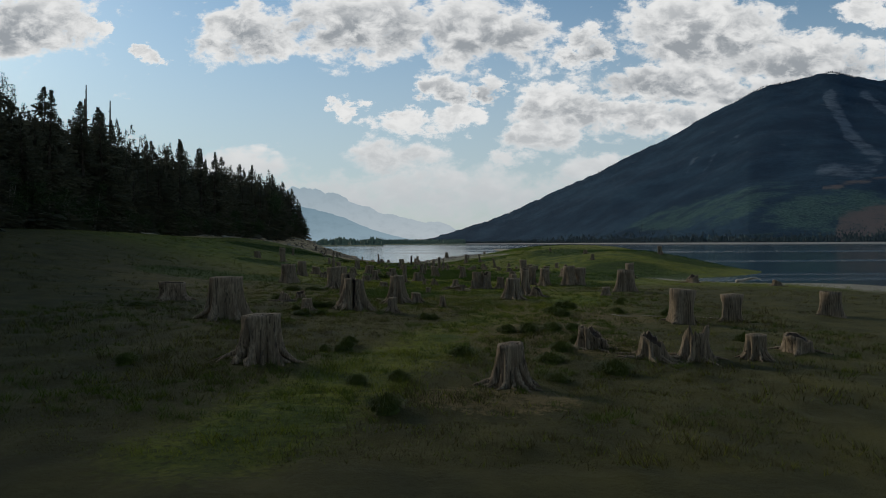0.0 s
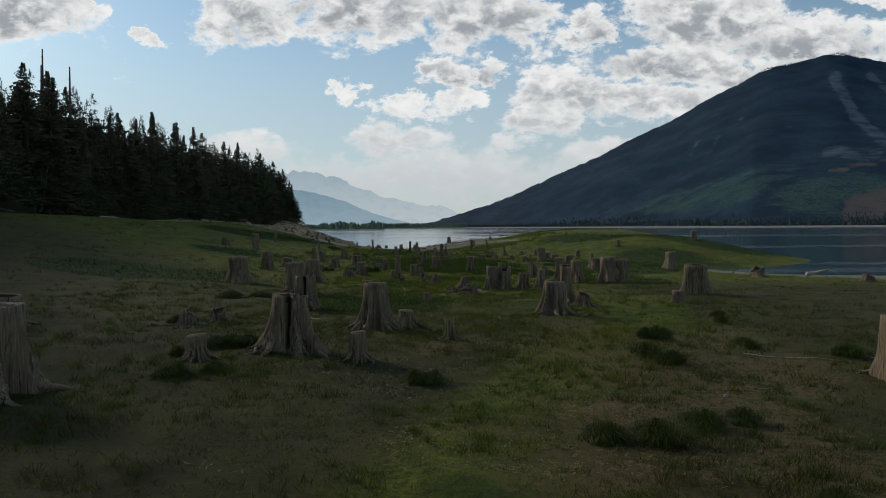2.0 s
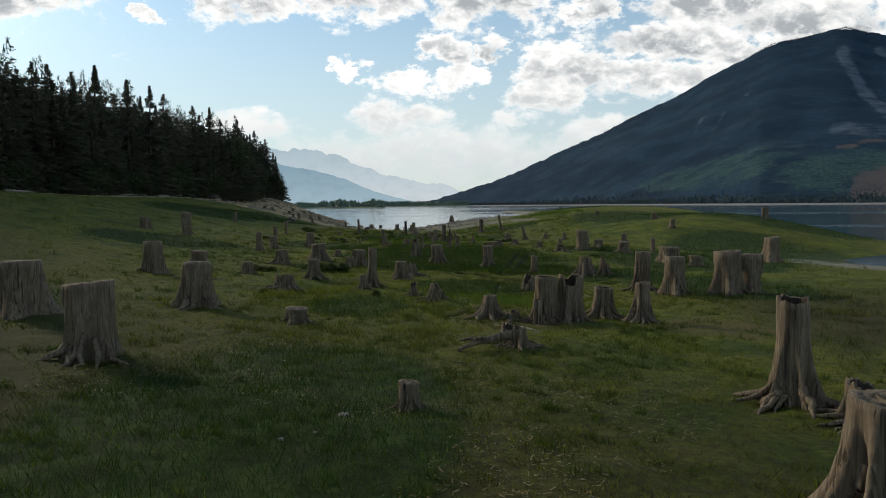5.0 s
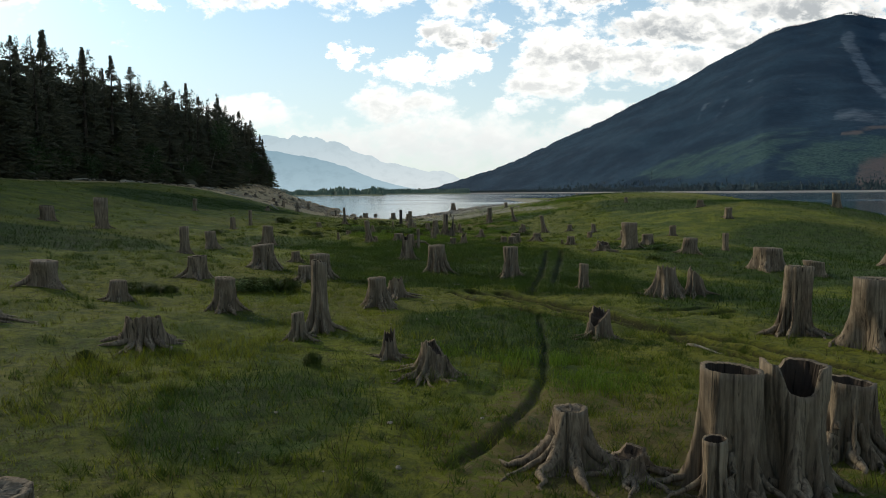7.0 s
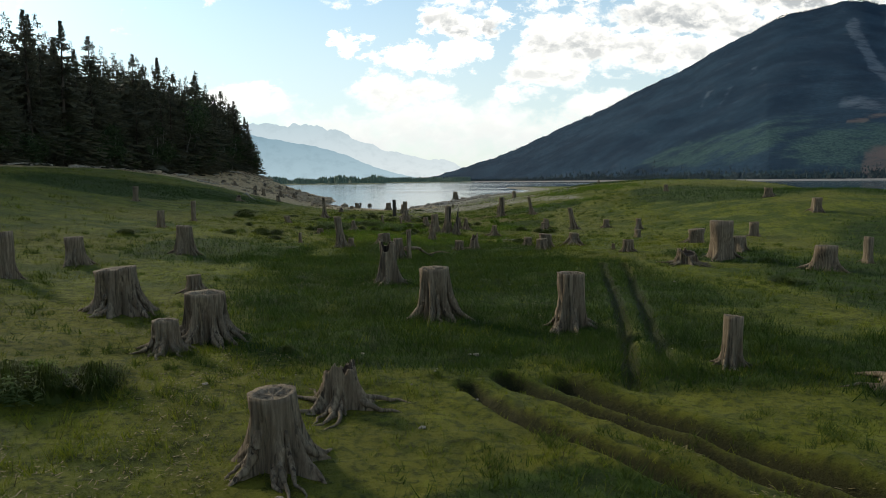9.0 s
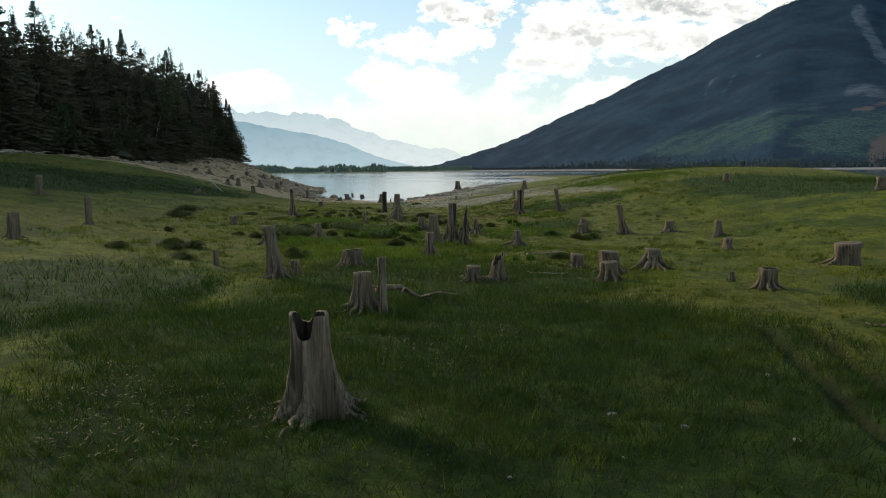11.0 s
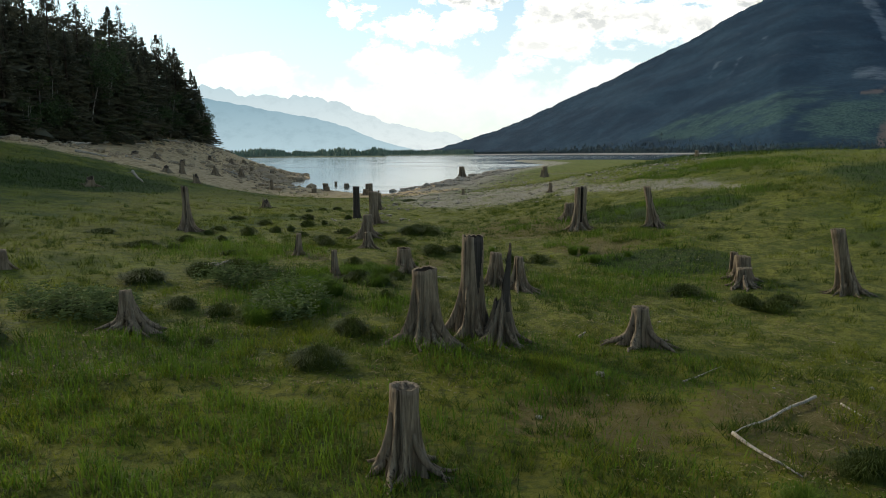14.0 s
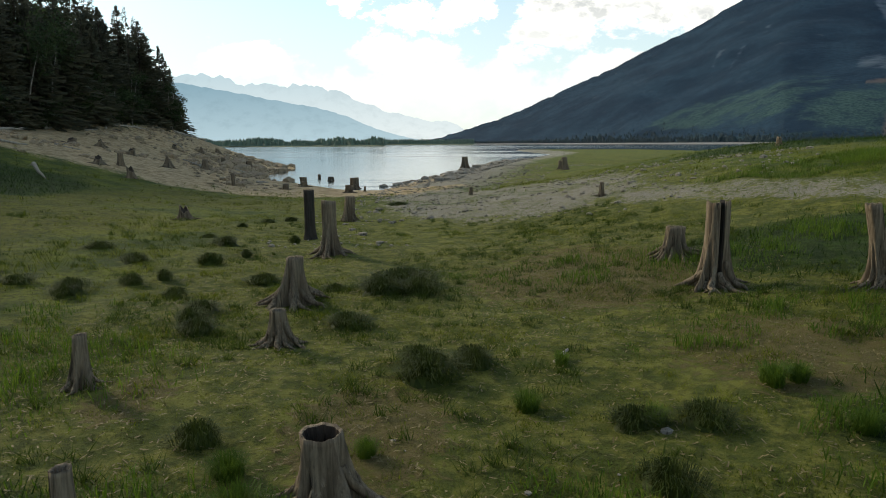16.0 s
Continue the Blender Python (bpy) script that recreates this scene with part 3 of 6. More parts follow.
for key, values in (("young", young), ("rock", rock), ("bare", bare)):
    mountain.data.attributes.new(key, "FLOAT", "POINT").data.foreach_set("value", values.ravel().astype(np.float32))
tagged(mountain, "dark forested mountain with pale rock slides above the lake", "mountain", kind="structure")
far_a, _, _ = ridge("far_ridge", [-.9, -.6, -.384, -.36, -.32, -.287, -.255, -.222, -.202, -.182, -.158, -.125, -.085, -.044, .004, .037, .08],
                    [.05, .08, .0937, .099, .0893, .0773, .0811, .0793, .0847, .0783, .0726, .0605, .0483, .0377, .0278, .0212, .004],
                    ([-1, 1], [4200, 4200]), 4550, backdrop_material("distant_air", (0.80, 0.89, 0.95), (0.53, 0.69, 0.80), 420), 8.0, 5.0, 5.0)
tagged(far_a, "hazy pale blue mountain range far away", "mountain range", kind="structure")
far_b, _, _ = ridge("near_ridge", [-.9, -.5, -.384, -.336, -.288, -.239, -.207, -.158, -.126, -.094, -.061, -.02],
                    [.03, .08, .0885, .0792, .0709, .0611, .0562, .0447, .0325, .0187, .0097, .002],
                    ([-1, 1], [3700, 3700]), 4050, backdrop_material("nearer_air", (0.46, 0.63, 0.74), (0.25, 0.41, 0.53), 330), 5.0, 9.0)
tagged(far_b, "hazy blue wooded hill beyond the lake", "hill", kind="structure")


# ---- stumps ----
def empty(name, x, y, z, turn=0.0):
    ob = new(name)
    ob.matrix_world = pose(x, y, z, 0, 0, turn)
    ob.empty_display_size = 0.3
    return ob


def tube(path, radii, sides=6):
    """A tapered limb along a path: vertices and faces, closed at both ends."""
    path = np.asarray(path, float)
    verts, faces = [], []
    for k, (p, r) in enumerate(zip(path, radii)):
        d = path[min(k + 1, len(path) - 1)] - path[max(k - 1, 0)]
        d = d / (np.linalg.norm(d) + 1e-9)
        side = np.cross(d, (0, 0, 1.0)) if abs(d[2]) < 0.9 else np.cross(d, (1.0, 0, 0))
        side = side / np.linalg.norm(side)
        up = np.cross(side, d)
        for j in range(sides):
            a = 2 * math.pi * j / sides
            verts.append(tuple(p + r * (math.cos(a) * side + math.sin(a) * up)))
    m = len(path)
    for k in range(m - 1):
        for j in range(sides):
            a, b = k * sides + j, k * sides + (j + 1) % sides
            faces.append((a, b, b + sides, a + sides))
    faces.append(tuple(range(sides))[::-1])
    faces.append(tuple((m - 1) * sides + j for j in range(sides)))
    return verts, faces


def wrapped(a):
    return np.angle(np.exp(1j * a))


def trunk_mesh(rng, h, rt, rb, lobes, kind, lean, seg):
    """The body of a stump: a plain upper trunk that spreads into buttress roots with deep creases between them, sawn or broken
    at the top, solid or hollow. Gives the outer shell, which of its faces are charred or rotten, and the core."""
    m = 20 if seg > 40 else 10
    th = np.linspace(0, 2 * math.pi, seg, endpoint=False)
    main, side = np.zeros(seg), np.zeros(seg)
    for a, w in lobes:
        d = np.abs(wrapped(th - a))
        main = np.maximum(main, rng.uniform(0.75, 1.0) * np.exp(-((d / w) ** 2)))
    for k in range(len(lobes) + 3 if len(lobes) > 1 else 0):
        d = np.abs(wrapped(th - rng.uniform(0, 6.283)))
        side = np.maximum(side, rng.uniform(0.25, 0.6) * np.exp(-((d / rng.uniform(0.07, 0.14)) ** 2)))
    flute = sum(np.sin(k * th + rng.uniform(0, 6.28)) for k in (3, 5, 8)) * 0.022
    crack = np.zeros(seg)
    for k in range(9):
        crack = np.maximum(crack, rng.uniform(0.3, 1.0) * np.exp(-((wrapped(th - rng.uniform(0, 6.283)) / 0.06) ** 2)))
    ragged = rng.normal(0, 1, seg)
    ragged = (ragged + np.roll(ragged, 1) + np.roll(ragged, -1) + np.roll(ragged, 2)) / 3
    oval = 1 + rng.uniform(0.02, 0.10) * np.cos(2 * (th - rng.uniform(0, 3.14)))
    rip = {"low": 0.26, "burnt": 0.10, "tall": 0.03, "split": 0.03, "slashed": 0.02}.get(kind, 0.015)
    torn = np.clip(np.cos(th - rng.uniform(0, 6.28)), -0.2, 1)
    tops = h * (1 + rip * 0.45 * ragged - rip * 1.4 * torn * (kind in ("low", "split", "tall"))) + rng.uniform(-0.10, 0.10) * rt * np.cos(th)
    if kind == "burnt":
        tops = tops * (0.46 + 0.54 * np.exp(-((wrapped(th + 0.1) / 1.5) ** 6)))
    if kind == "notched":
        tops = tops - 0.21 * h * np.exp(-((wrapped(th + 1.75) / 0.62) ** 6)) - 0.10 * h * np.exp(-((wrapped(th - 1.9) / 0.5) ** 4))
    tops = np.maximum(tops, 0.25 * h)
    spread = min(h, 0.35 + 0.75 * rb * 2)
    dark = np.zeros((m + 1, seg), bool)
    rings = []
    levels = np.concatenate([[-0.2], np.linspace(0.0, 1.0, m) ** 1.3])
    for i, s in enumerate(levels):
        t = max(s, 0)
        u = np.clip(1 - t * tops / spread, 0, 1)
        lobe = np.maximum(main ** (1 + 0.8 * u), side * smooth01(u, 0.15, 0.6))
        r = rt * oval * (1 + flute - 0.05 * crack * t) * (1 - 0.42 * (1 - lobe) * smooth01(u, 0.0, 0.75))
        r = r + (1.22 * rb - rt * 0.92) * (0.52 * u ** 1.35 * (0.30 + 0.70 * lobe) + 0.55 * u ** 4 * lobe ** 1.3)
        r = r * (1 + 0.012 * rng.normal(0, 1, seg))
        if kind == "split":
            open_ = np.exp(-((wrapped(th + 1.50) / (0.15 + 0.07 * t)) ** 4)) * smooth01(np.full(seg, t), 0.02, 0.15)
            r, dark[i] = r * (1 - 0.80 * open_), open_ > 0.3
        if kind == "slashed":
            open_ = np.exp(-((wrapped(th + 0.80) / (0.04 + 1.25 * max(0.0, t - 0.36))) ** 4)) * (t > 0.38)
            r, dark[i] = r * (1 - 0.30 * open_), open_ > 0.35
        if kind == "burnt":
            dark[i] = t * tops > h * (0.40 + 0.09 * ragged)
        z = np.where(s < 0, s, s * tops)
        rings.append(np.stack([r * np.cos(th) + lean[0] * t * h, r * np.sin(th) + lean[1] * t * h, z], -1))
    wall = 0.80 if kind not in ("hollow", "split", "burnt", "tall", "notched", "slashed") else 0.84
    rim = rings[-1].copy()
    centre = np.array([lean[0] * h, lean[1] * h, 0])
    inner = centre + (rim - centre) * [wall, wall, 1]
    inner[:, 2] = rim[:, 2] - 0.012
    outer = np.concatenate(rings + [inner])
    faces = grid_faces(len(rings) + 1, seg, True)
    depth = {"hollow": 0.55, "split": 0.75, "burnt": 0.75, "tall": 0.4, "low": 0.3, "notched": 0.7, "slashed": 0.3}.get(kind, 0.04)
    core = [inner]
    for f, k in ((0.85, 0.5), (0.7, 1.0)):
        c = centre * (1 - depth * k) + (inner - centre) * [f, f, 1]
        c[:, 2] = np.minimum(inner[:, 2], (1 - depth * k) * inner[:, 2].max()) - 0.01 + 0.012 * rng.normal(0, 1, seg) * h
        core.append(c)
    mid = core[-1].mean(0)
    core_v = np.concatenate(core + [mid[None]])
    core_f = grid_faces(3, seg, True) + [(2 * seg + j, 2 * seg + (j + 1) % seg, 3 * seg) for j in range(seg)]
    return outer, faces, np.concatenate([dark, dark[-1:]])[:-1].ravel(), core_v, core_f


def root_mesh(rng, x, y, z0, a, rt, rise, reach, thick, sides):
    """One root: a leg that leaves the trunk at some height, slopes down and out, runs over the ground, thinning, and dives in."""
    steps = 12
    f = np.linspace(0, 1, steps)
    bend = np.cumsum(rng.normal(0, 0.012 + 0.09 * f, steps))
    r = 0.80 * rt + (reach - 0.80 * rt) * (0.35 * f + 0.65 * f ** 1.7)
    px, py = np.cos(a + bend) * r, np.sin(a + bend) * r
    radii = thick * (0.45 + 0.75 * np.sin(np.pi * np.clip(f * 0.9 + 0.12, 0, 1))) * (1 - 0.72 * f)
    lie = (ground(x + px, y + py) + relief(x + px, y + py) - z0) * smooth01(f, 0.2, 0.6)
    z = lie + rise * (1 - f) ** 2.3 + radii * 0.2 - 1.3 * thick * smooth01(f, 0.75, 1.0)
    return tube(np.stack([px, py, z], -1), radii, sides)


STUMP_LABEL = {
    "": "weathered grey tree stump with a flat sawn top and spreading roots",
    "hollow": "weathered grey tree stump, hollow at its top, with spreading roots",
    "split": "tall grey tree stump split open down one side",
    "tall": "tall weathered grey tree stump with a flaring root foot",
    "low": "low broken tree stump with bare roots, rotten and dark",
    "burnt": "broken grey stump, charred black in its upper part",
    "notched": "wide hollow grey stump with a broken notch in its rim",
    "slashed": "tall grey stump with a dark charred slash down one side",
    "post": "thin weathered grey trunk cut off like a post",
    "char": "thin charred trunk standing like a post",
    "lean": "slim weathered grey stump that leans to one side",
}


def stump(x, y, h, top, foot, kind="", z=None, lean=(0.0, 0.0), roots=None):
    """A dead tree's stump at (x, y): its height, its width at the top and across its foot."""
    rng = np.random.default_rng(int(abs(x) * 977 + y * 131) % 100003)
    near = abs(x) < 9.5
    z = ground_at(x, y) if z is None else z
    base = empty("tree_stump", x, y, z - 0.02)
    count = roots if roots is not None else (int(rng.integers(6, 10)) if near else int(rng.integers(3, 5)))
    if kind in ("post", "char") and roots is None:
        count = 0
    rt, rb = top / 2, max(foot / 2, top / 2 * 1.08)
    a0 = rng.uniform(0, 6.28)
    lobes = [(a0 + 6.283 * k / max(count, 1) + rng.uniform(-0.25, 0.25), rng.uniform(0.45, 0.75) * 3.0 / max(count, 1)) for k in range(max(count, 0))] or [(0, 9)]
    if kind == "lean" and lean == (0.0, 0.0):
        lean = (-0.22, 0.0)
    if lean == (0.0, 0.0):
        lean = (rng.normal(0, 0.03), rng.normal(0, 0.03))
    outer, faces, dark, core, core_faces = trunk_mesh(rng, h, rt, rb, lobes, kind, lean, 84 if near else 30)
    mat = CHAR if kind == "char" else CHARRED if kind == "burnt" else WOOD
    rotten = kind in ("hollow", "split", "burnt", "tall", "notched", "slashed")
    body = mesh_object("trunk", outer.tolist(), faces, mat, True, base)
    if dark.any():
        body.data.materials.append(CHAR)
        body.data.polygons.foreach_set("material_index", dark.astype(np.int32))
    mesh_object("hollow" if rotten else "top_face", core.tolist(), core_faces, HEART if rotten or kind == "low" else SAWN, False, base,
                "dark rotten hollow" if rotten else "")
    for k in range({0: 0}.get(count, count + (5 if near else 1))):
        if k < count:
            a, reach, thick = lobes[k][0], rb * rng.uniform(1.35, 2.0) * (0.85 if rb > 0.6 else 1.0), rb * rng.uniform(0.10, 0.155)
        else:
            a, reach, thick = rng.uniform(0, 6.28), rb * rng.uniform(1.2, 2.1) * (0.85 if rb > 0.6 else 1.0), rb * rng.uniform(0.06, 0.10)
        rise = min(h * 0.85, 0.30 + 0.65 * rb) * rng.uniform(0.45, 0.85) * (0.55 if kind == "low" else 1.0)
        thick *= 0.7 if kind == "low" else 1.0
        v, f = root_mesh(rng, x, y, z - 0.02, a, rt, rise, reach * (1.2 if kind == "low" else 1.0), min(0.10, thick) + 0.006, 8 if near else 5)
        mesh_object("root", v, f, WOOD if kind == "burnt" else mat, True, base)
    return tagged(base, STUMP_LABEL[kind], "tree stump", "tree stumps on the lake bed")


stump(2.20, 13.20, 0.88, 0.56, 0.96)
stump(-3.34, 15.11, 1.09, 0.86, 1.45)
stump(6.15, 16.80, 0.57, 0.54, 1.06, "low")
stump(7.34, 16.94, 0.77, 0.66, 1.07, "low")
stump(8.99, 17.14, 0.66, 0.50, 0.62)
stump(4.93, 18.17, 0.58, 0.71, 1.03, "low")
stump(10.82, 18.61, 0.47, 0.73, 1.06, "low")
stump(-6.77, 23.27, 1.44, 1.10, 1.89)
stump(10.36, 26.59, 1.39, 0.91, 1.29)
stump(-4.56, 26.72, 0.57, 0.39, 0.66)
stump(-1.18, 27.11, 0.63, 0.36, 0.63)
stump(12.81, 27.55, 1.18, 0.86, 1.14)
stump(-2.89, 28.03, 1.33, 0.78, 1.75, "split")
stump(0.86, 30.27, 0.52, 0.24, 0.52, "low")
stump(18.63, 30.67, 1.16, 0.86, 1.16, "hollow")
stump(-11.73, 31.26, 0.83, 1.09, 1.66, "hollow")
stump(-6.62, 31.71, 0.44, 0.45, 0.88, "low")
stump(-1.32, 32.35, 1.35, 0.67, 1.45)
stump(-0.41, 32.71, 0.54, 0.49, 0.75)
stump(-6.07, 32.73, 0.38, 0.39, 0.64, "low")
stump(-4.32, 36.92, 1.26, 0.74, 1.07, "split")
stump(4.84, 37.70, 1.25, 0.75, 1.43)
stump(6.63, 41.02, 0.56, 0.57, 0.98, "low")
stump(-0.03, 41.27, 0.44, 0.29, 0.38)
stump(6.03, 41.97, 1.71, 0.48, 1.18, "tall")
stump(11.44, 43.51, 0.57, 0.53, 0.86)
stump(-6.28, 44.23, 1.43, 0.83, 1.20)
stump(2.18, 46.62, 0.44, 0.34, 0.73, "low")
stump(2.05, 47.05, 0.42, 0.42, 0.95, "low")
stump(13.95, 48.22, 1.56, 1.10, 1.64, "hollow")
stump(-10.18, 48.46, 1.39, 1.02, 1.48)
stump(-3.43, 49.39, 0.43, 0.58, 0.73)
stump(3.15, 50.45, 0.71, 0.24, 0.32, "hollow")
stump(3.46, 50.88, 1.35, 0.60, 1.05, "hollow")
stump(4.13, 50.95, 1.36, 0.68, 1.15, "notched")
stump(6.20, 50.97, 1.22, 0.40, 0.97)
stump(1.84, 51.45, 0.72, 0.36, 1.15)
stump(2.50, 51.30, 0.24, 0.40, 0.95, "low")
stump(-6.83, 51.34, 1.31, 0.74, 1.30)
stump(5.30, 51.92, 0.92, 0.54, 0.95, "hollow")
stump(0.19, 55.53, 0.52, 0.41, 0.89, "low")
stump(-0.65, 56.75, 0.55, 0.22, 0.55, "low")
stump(-5.57, 57.10, 0.52, 0.61, 1.33, "low")
stump(-9.30, 57.88, 0.51, 0.57, 1.08, "low")
stump(-2.68, 58.01, 0.60, 0.25, 0.62)
stump(9.76, 58.60, 1.52, 0.74, 1.12)
stump(11.90, 58.68, 1.72, 0.96, 1.53)
stump(12.93, 58.85, 1.62, 0.89, 1.30)
stump(-2.45, 59.09, 1.67, 0.36, 0.93, "tall")
stump(-11.45, 59.30, 1.28, 0.69, 1.00)
stump(3.99, 59.41, 0.61, 0.48, 0.79, "low")
stump(8.84, 60.08, 1.71, 0.57, 1.09)
stump(-5.23, 61.10, 0.86, 0.52, 0.85)
stump(31.30, 61.34, 0.52, 0.80, 1.21, "low")
stump(-8.30, 61.80, 0.58, 0.42, 0.68)
stump(-10.84, 62.80, 0.72, 0.73, 1.11)
stump(-1.51, 63.17, 0.85, 0.54, 0.98)
stump(-1.13, 65.30, 0.56, 0.43, 1.02, "low")
stump(25.12, 65.46, 0.72, 1.10, 1.90, "low")
stump(8.75, 66.30, 0.79, 0.44, 0.96, "low")
stump(7.73, 66.31, 0.93, 0.57, 1.51, "low")
stump(-7.92, 66.59, 0.76, 0.64, 0.98, "hollow")
stump(-4.52, 67.64, 0.59, 0.41, 0.74)
stump(5.29, 67.75, 0.91, 0.32, 0.49)
stump(-4.14, 68.66, 0.89, 0.69, 1.12)
stump(-6.72, 70.51, 0.95, 0.90, 1.34)
stump(3.01, 70.55, 1.23, 0.56, 0.91)
stump(15.09, 70.91, 0.57, 0.73, 0.91)
stump(0.11, 71.39, 1.16, 0.71, 1.29)
stump(14.19, 72.79, 0.95, 1.05, 1.62)
stump(-6.01, 73.04, 0.46, 0.33, 0.57)
stump(-10.89, 73.32, 1.23, 0.40, 0.65)
stump(-1.37, 76.20, 1.30, 0.43, 0.95, "notched")
stump(21.86, 75.75, 1.62, 0.94, 1.85)
stump(-10.83, 76.37, 0.84, 0.51, 0.88)
stump(13.00, 78.78, 0.87, 0.70, 1.32)
stump(8.86, 80.17, 0.48, 0.65, 1.10, "low")
stump(-18.13, 80.53, 1.67, 0.70, 0.88, "hollow")
stump(15.56, 80.64, 0.98, 0.34, 0.45)
stump(-21.11, 80.70, 0.86, 0.70, 0.88, "hollow")
stump(-9.26, 80.95, 1.04, 0.57, 0.83)
stump(10.63, 81.52, 1.44, 0.84, 1.10)
stump(-1.07, 81.65, 1.20, 0.16, 0.22, "post")
stump(-1.49, 81.96, 0.85, 0.33, 0.77)
stump(7.91, 84.40, 0.50, 0.41, 0.55, "hollow")
stump(12.49, 84.47, 0.64, 0.61, 0.90)
stump(7.65, 85.86, 0.29, 0.14, 0.17)
stump(-4.25, 85.90, 1.42, 0.34, 0.76, "lean", lean=(-0.13, 0.0))
stump(0.89, 86.19, 0.44, 0.38, 0.48)
stump(1.56, 86.34, 0.61, 0.32, 0.74, "low")
stump(4.63, 86.62, 0.53, 0.45, 0.67)
stump(-3.99, 86.91, 0.40, 0.24, 0.42)
stump(-6.49, 87.81, 0.50, 0.13, 0.18, "post")
stump(-2.68, 88.85, 0.58, 0.52, 1.05, "hollow")
stump(5.08, 88.47, 0.70, 0.58, 0.73)
stump(12.36, 88.85, 0.74, 0.70, 0.93)
stump(6.47, 88.87, 0.60, 0.45, 1.08)
stump(4.40, 90.20, 0.46, 0.38, 0.59)
stump(-14.22, 90.74, 0.92, 0.37, 0.52)
stump(16.41, 91.64, 0.74, 0.49, 0.65, "hollow")
stump(-0.41, 92.68, 0.88, 0.29, 0.66)
stump(-6.76, 94.32, 0.30, 0.30, 0.56)
stump(11.24, 95.01, 0.48, 0.36, 0.45)
stump(-14.55, 96.17, 1.23, 0.28, 0.40)
stump(22.34, 96.73, 0.84, 0.56, 0.87)
stump(-0.35, 97.38, 1.23, 0.41, 1.03, "hollow")
stump(-5.27, 97.43, 0.70, 0.19, 0.83)
stump(3.29, 97.72, 0.69, 0.28, 0.91)
stump(0.90, 97.78, 1.61, 0.30, 0.85, "burnt")
stump(0.40, 98.11, 1.76, 0.37, 1.00, "slashed", lean=(0.03, 0.0))
stump(12.34, 98.75, 0.70, 0.31, 0.79)
stump(10.79, 100.68, 0.58, 0.37, 0.87)
stump(8.81, 101.21, 1.45, 0.30, 0.75, "lean")
stump(-10.35, 101.83, 0.47, 0.40, 0.56)
stump(33.67, 102.01, 1.34, 0.62, 0.86)
stump(1.65, 102.01, 0.80, 0.21, 0.77)
stump(6.93, 102.19, 0.49, 0.32, 0.65)
stump(1.15, 102.52, 0.81, 0.28, 0.61)
stump(7.15, 102.80, 0.65, 0.37, 0.73)
stump(-2.80, 103.08, 0.72, 0.15, 0.36)
stump(7.17, 103.31, 0.59, 0.19, 0.26)
stump(-1.11, 103.81, 0.68, 0.35, 0.79, "hollow")
stump(22.84, 103.94, 0.63, 0.58, 0.87, "hollow")
stump(-22.42, 106.01, 1.11, 0.38, 0.58)
stump(-4.39, 106.25, 0.67, 0.16, 0.39)
stump(-2.57, 108.21, 0.55, 0.23, 0.56)
stump(7.11, 109.87, 1.39, 0.25, 0.74, "lean")
stump(-2.92, 110.75, 0.87, 0.32, 1.04)
stump(4.78, 111.10, 1.59, 0.44, 0.94, "split")
stump(-9.49, 111.14, 1.66, 0.26, 0.88, "split")
stump(4.85, 113.62, 0.68, 0.40, 0.80)
stump(19.20, 115.01, 0.53, 0.36, 0.49)
stump(-3.35, 116.92, 1.47, 0.38, 0.95)
stump(-4.56, 120.32, 1.61, 0.33, 0.42, "char")
stump(-10.23, 124.51, 0.47, 0.30, 0.80, "low")
stump(5.78, 125.18, 0.55, 0.18, 0.29)
stump(-4.11, 125.87, 0.99, 0.41, 0.64)
stump(-21.18, 126.74, 0.55, 0.40, 1.05, "low")
stump(1.10, 136.99, 0.50, 0.19, 0.27)
stump(18.49, 137.79, 0.47, 0.25, 0.41)
stump(-21.41, 144.37, 0.67, 0.44, 0.72, "low")
stump(-24.83, 150.21, 0.97, 0.41, 0.62)
stump(-7.83, 151.23, 0.80, 0.59, 0.82, "hollow", z=-0.6)
stump(-16.93, 151.94, 1.01, 0.30, 0.37)
stump(-13.10, 152.91, 0.82, 0.52, 0.66, z=-0.6)
stump(-6.83, 153.16, 0.59, 0.17, 0.24, z=-0.6)
stump(-8.29, 157.63, 1.06, 0.75, 0.94, z=-0.6)
stump(-12.90, 158.89, 0.69, 0.48, 1.04, z=-0.6)
stump(-13.45, 161.17, 0.96, 0.65, 0.85, z=-0.6)
stump(-24.16, 166.16, 1.03, 0.53, 1.04)
stump(11.39, 166.97, 1.33, 0.54, 0.93, "hollow")
stump(-12.57, 170.63, 0.55, 0.57, 0.86, z=-0.6)
stump(11.71, 171.62, 0.92, 0.46, 0.74)
stump(-14.74, 175.80, 0.58, 0.36, 0.53, z=-0.6)
stump(-26.81, 179.75, 1.02, 0.51, 0.69)
stump(-25.82, 186.63, 1.04, 0.69, 1.19)
stump(2.30, 203.00, 1.90, 0.90, 1.80)


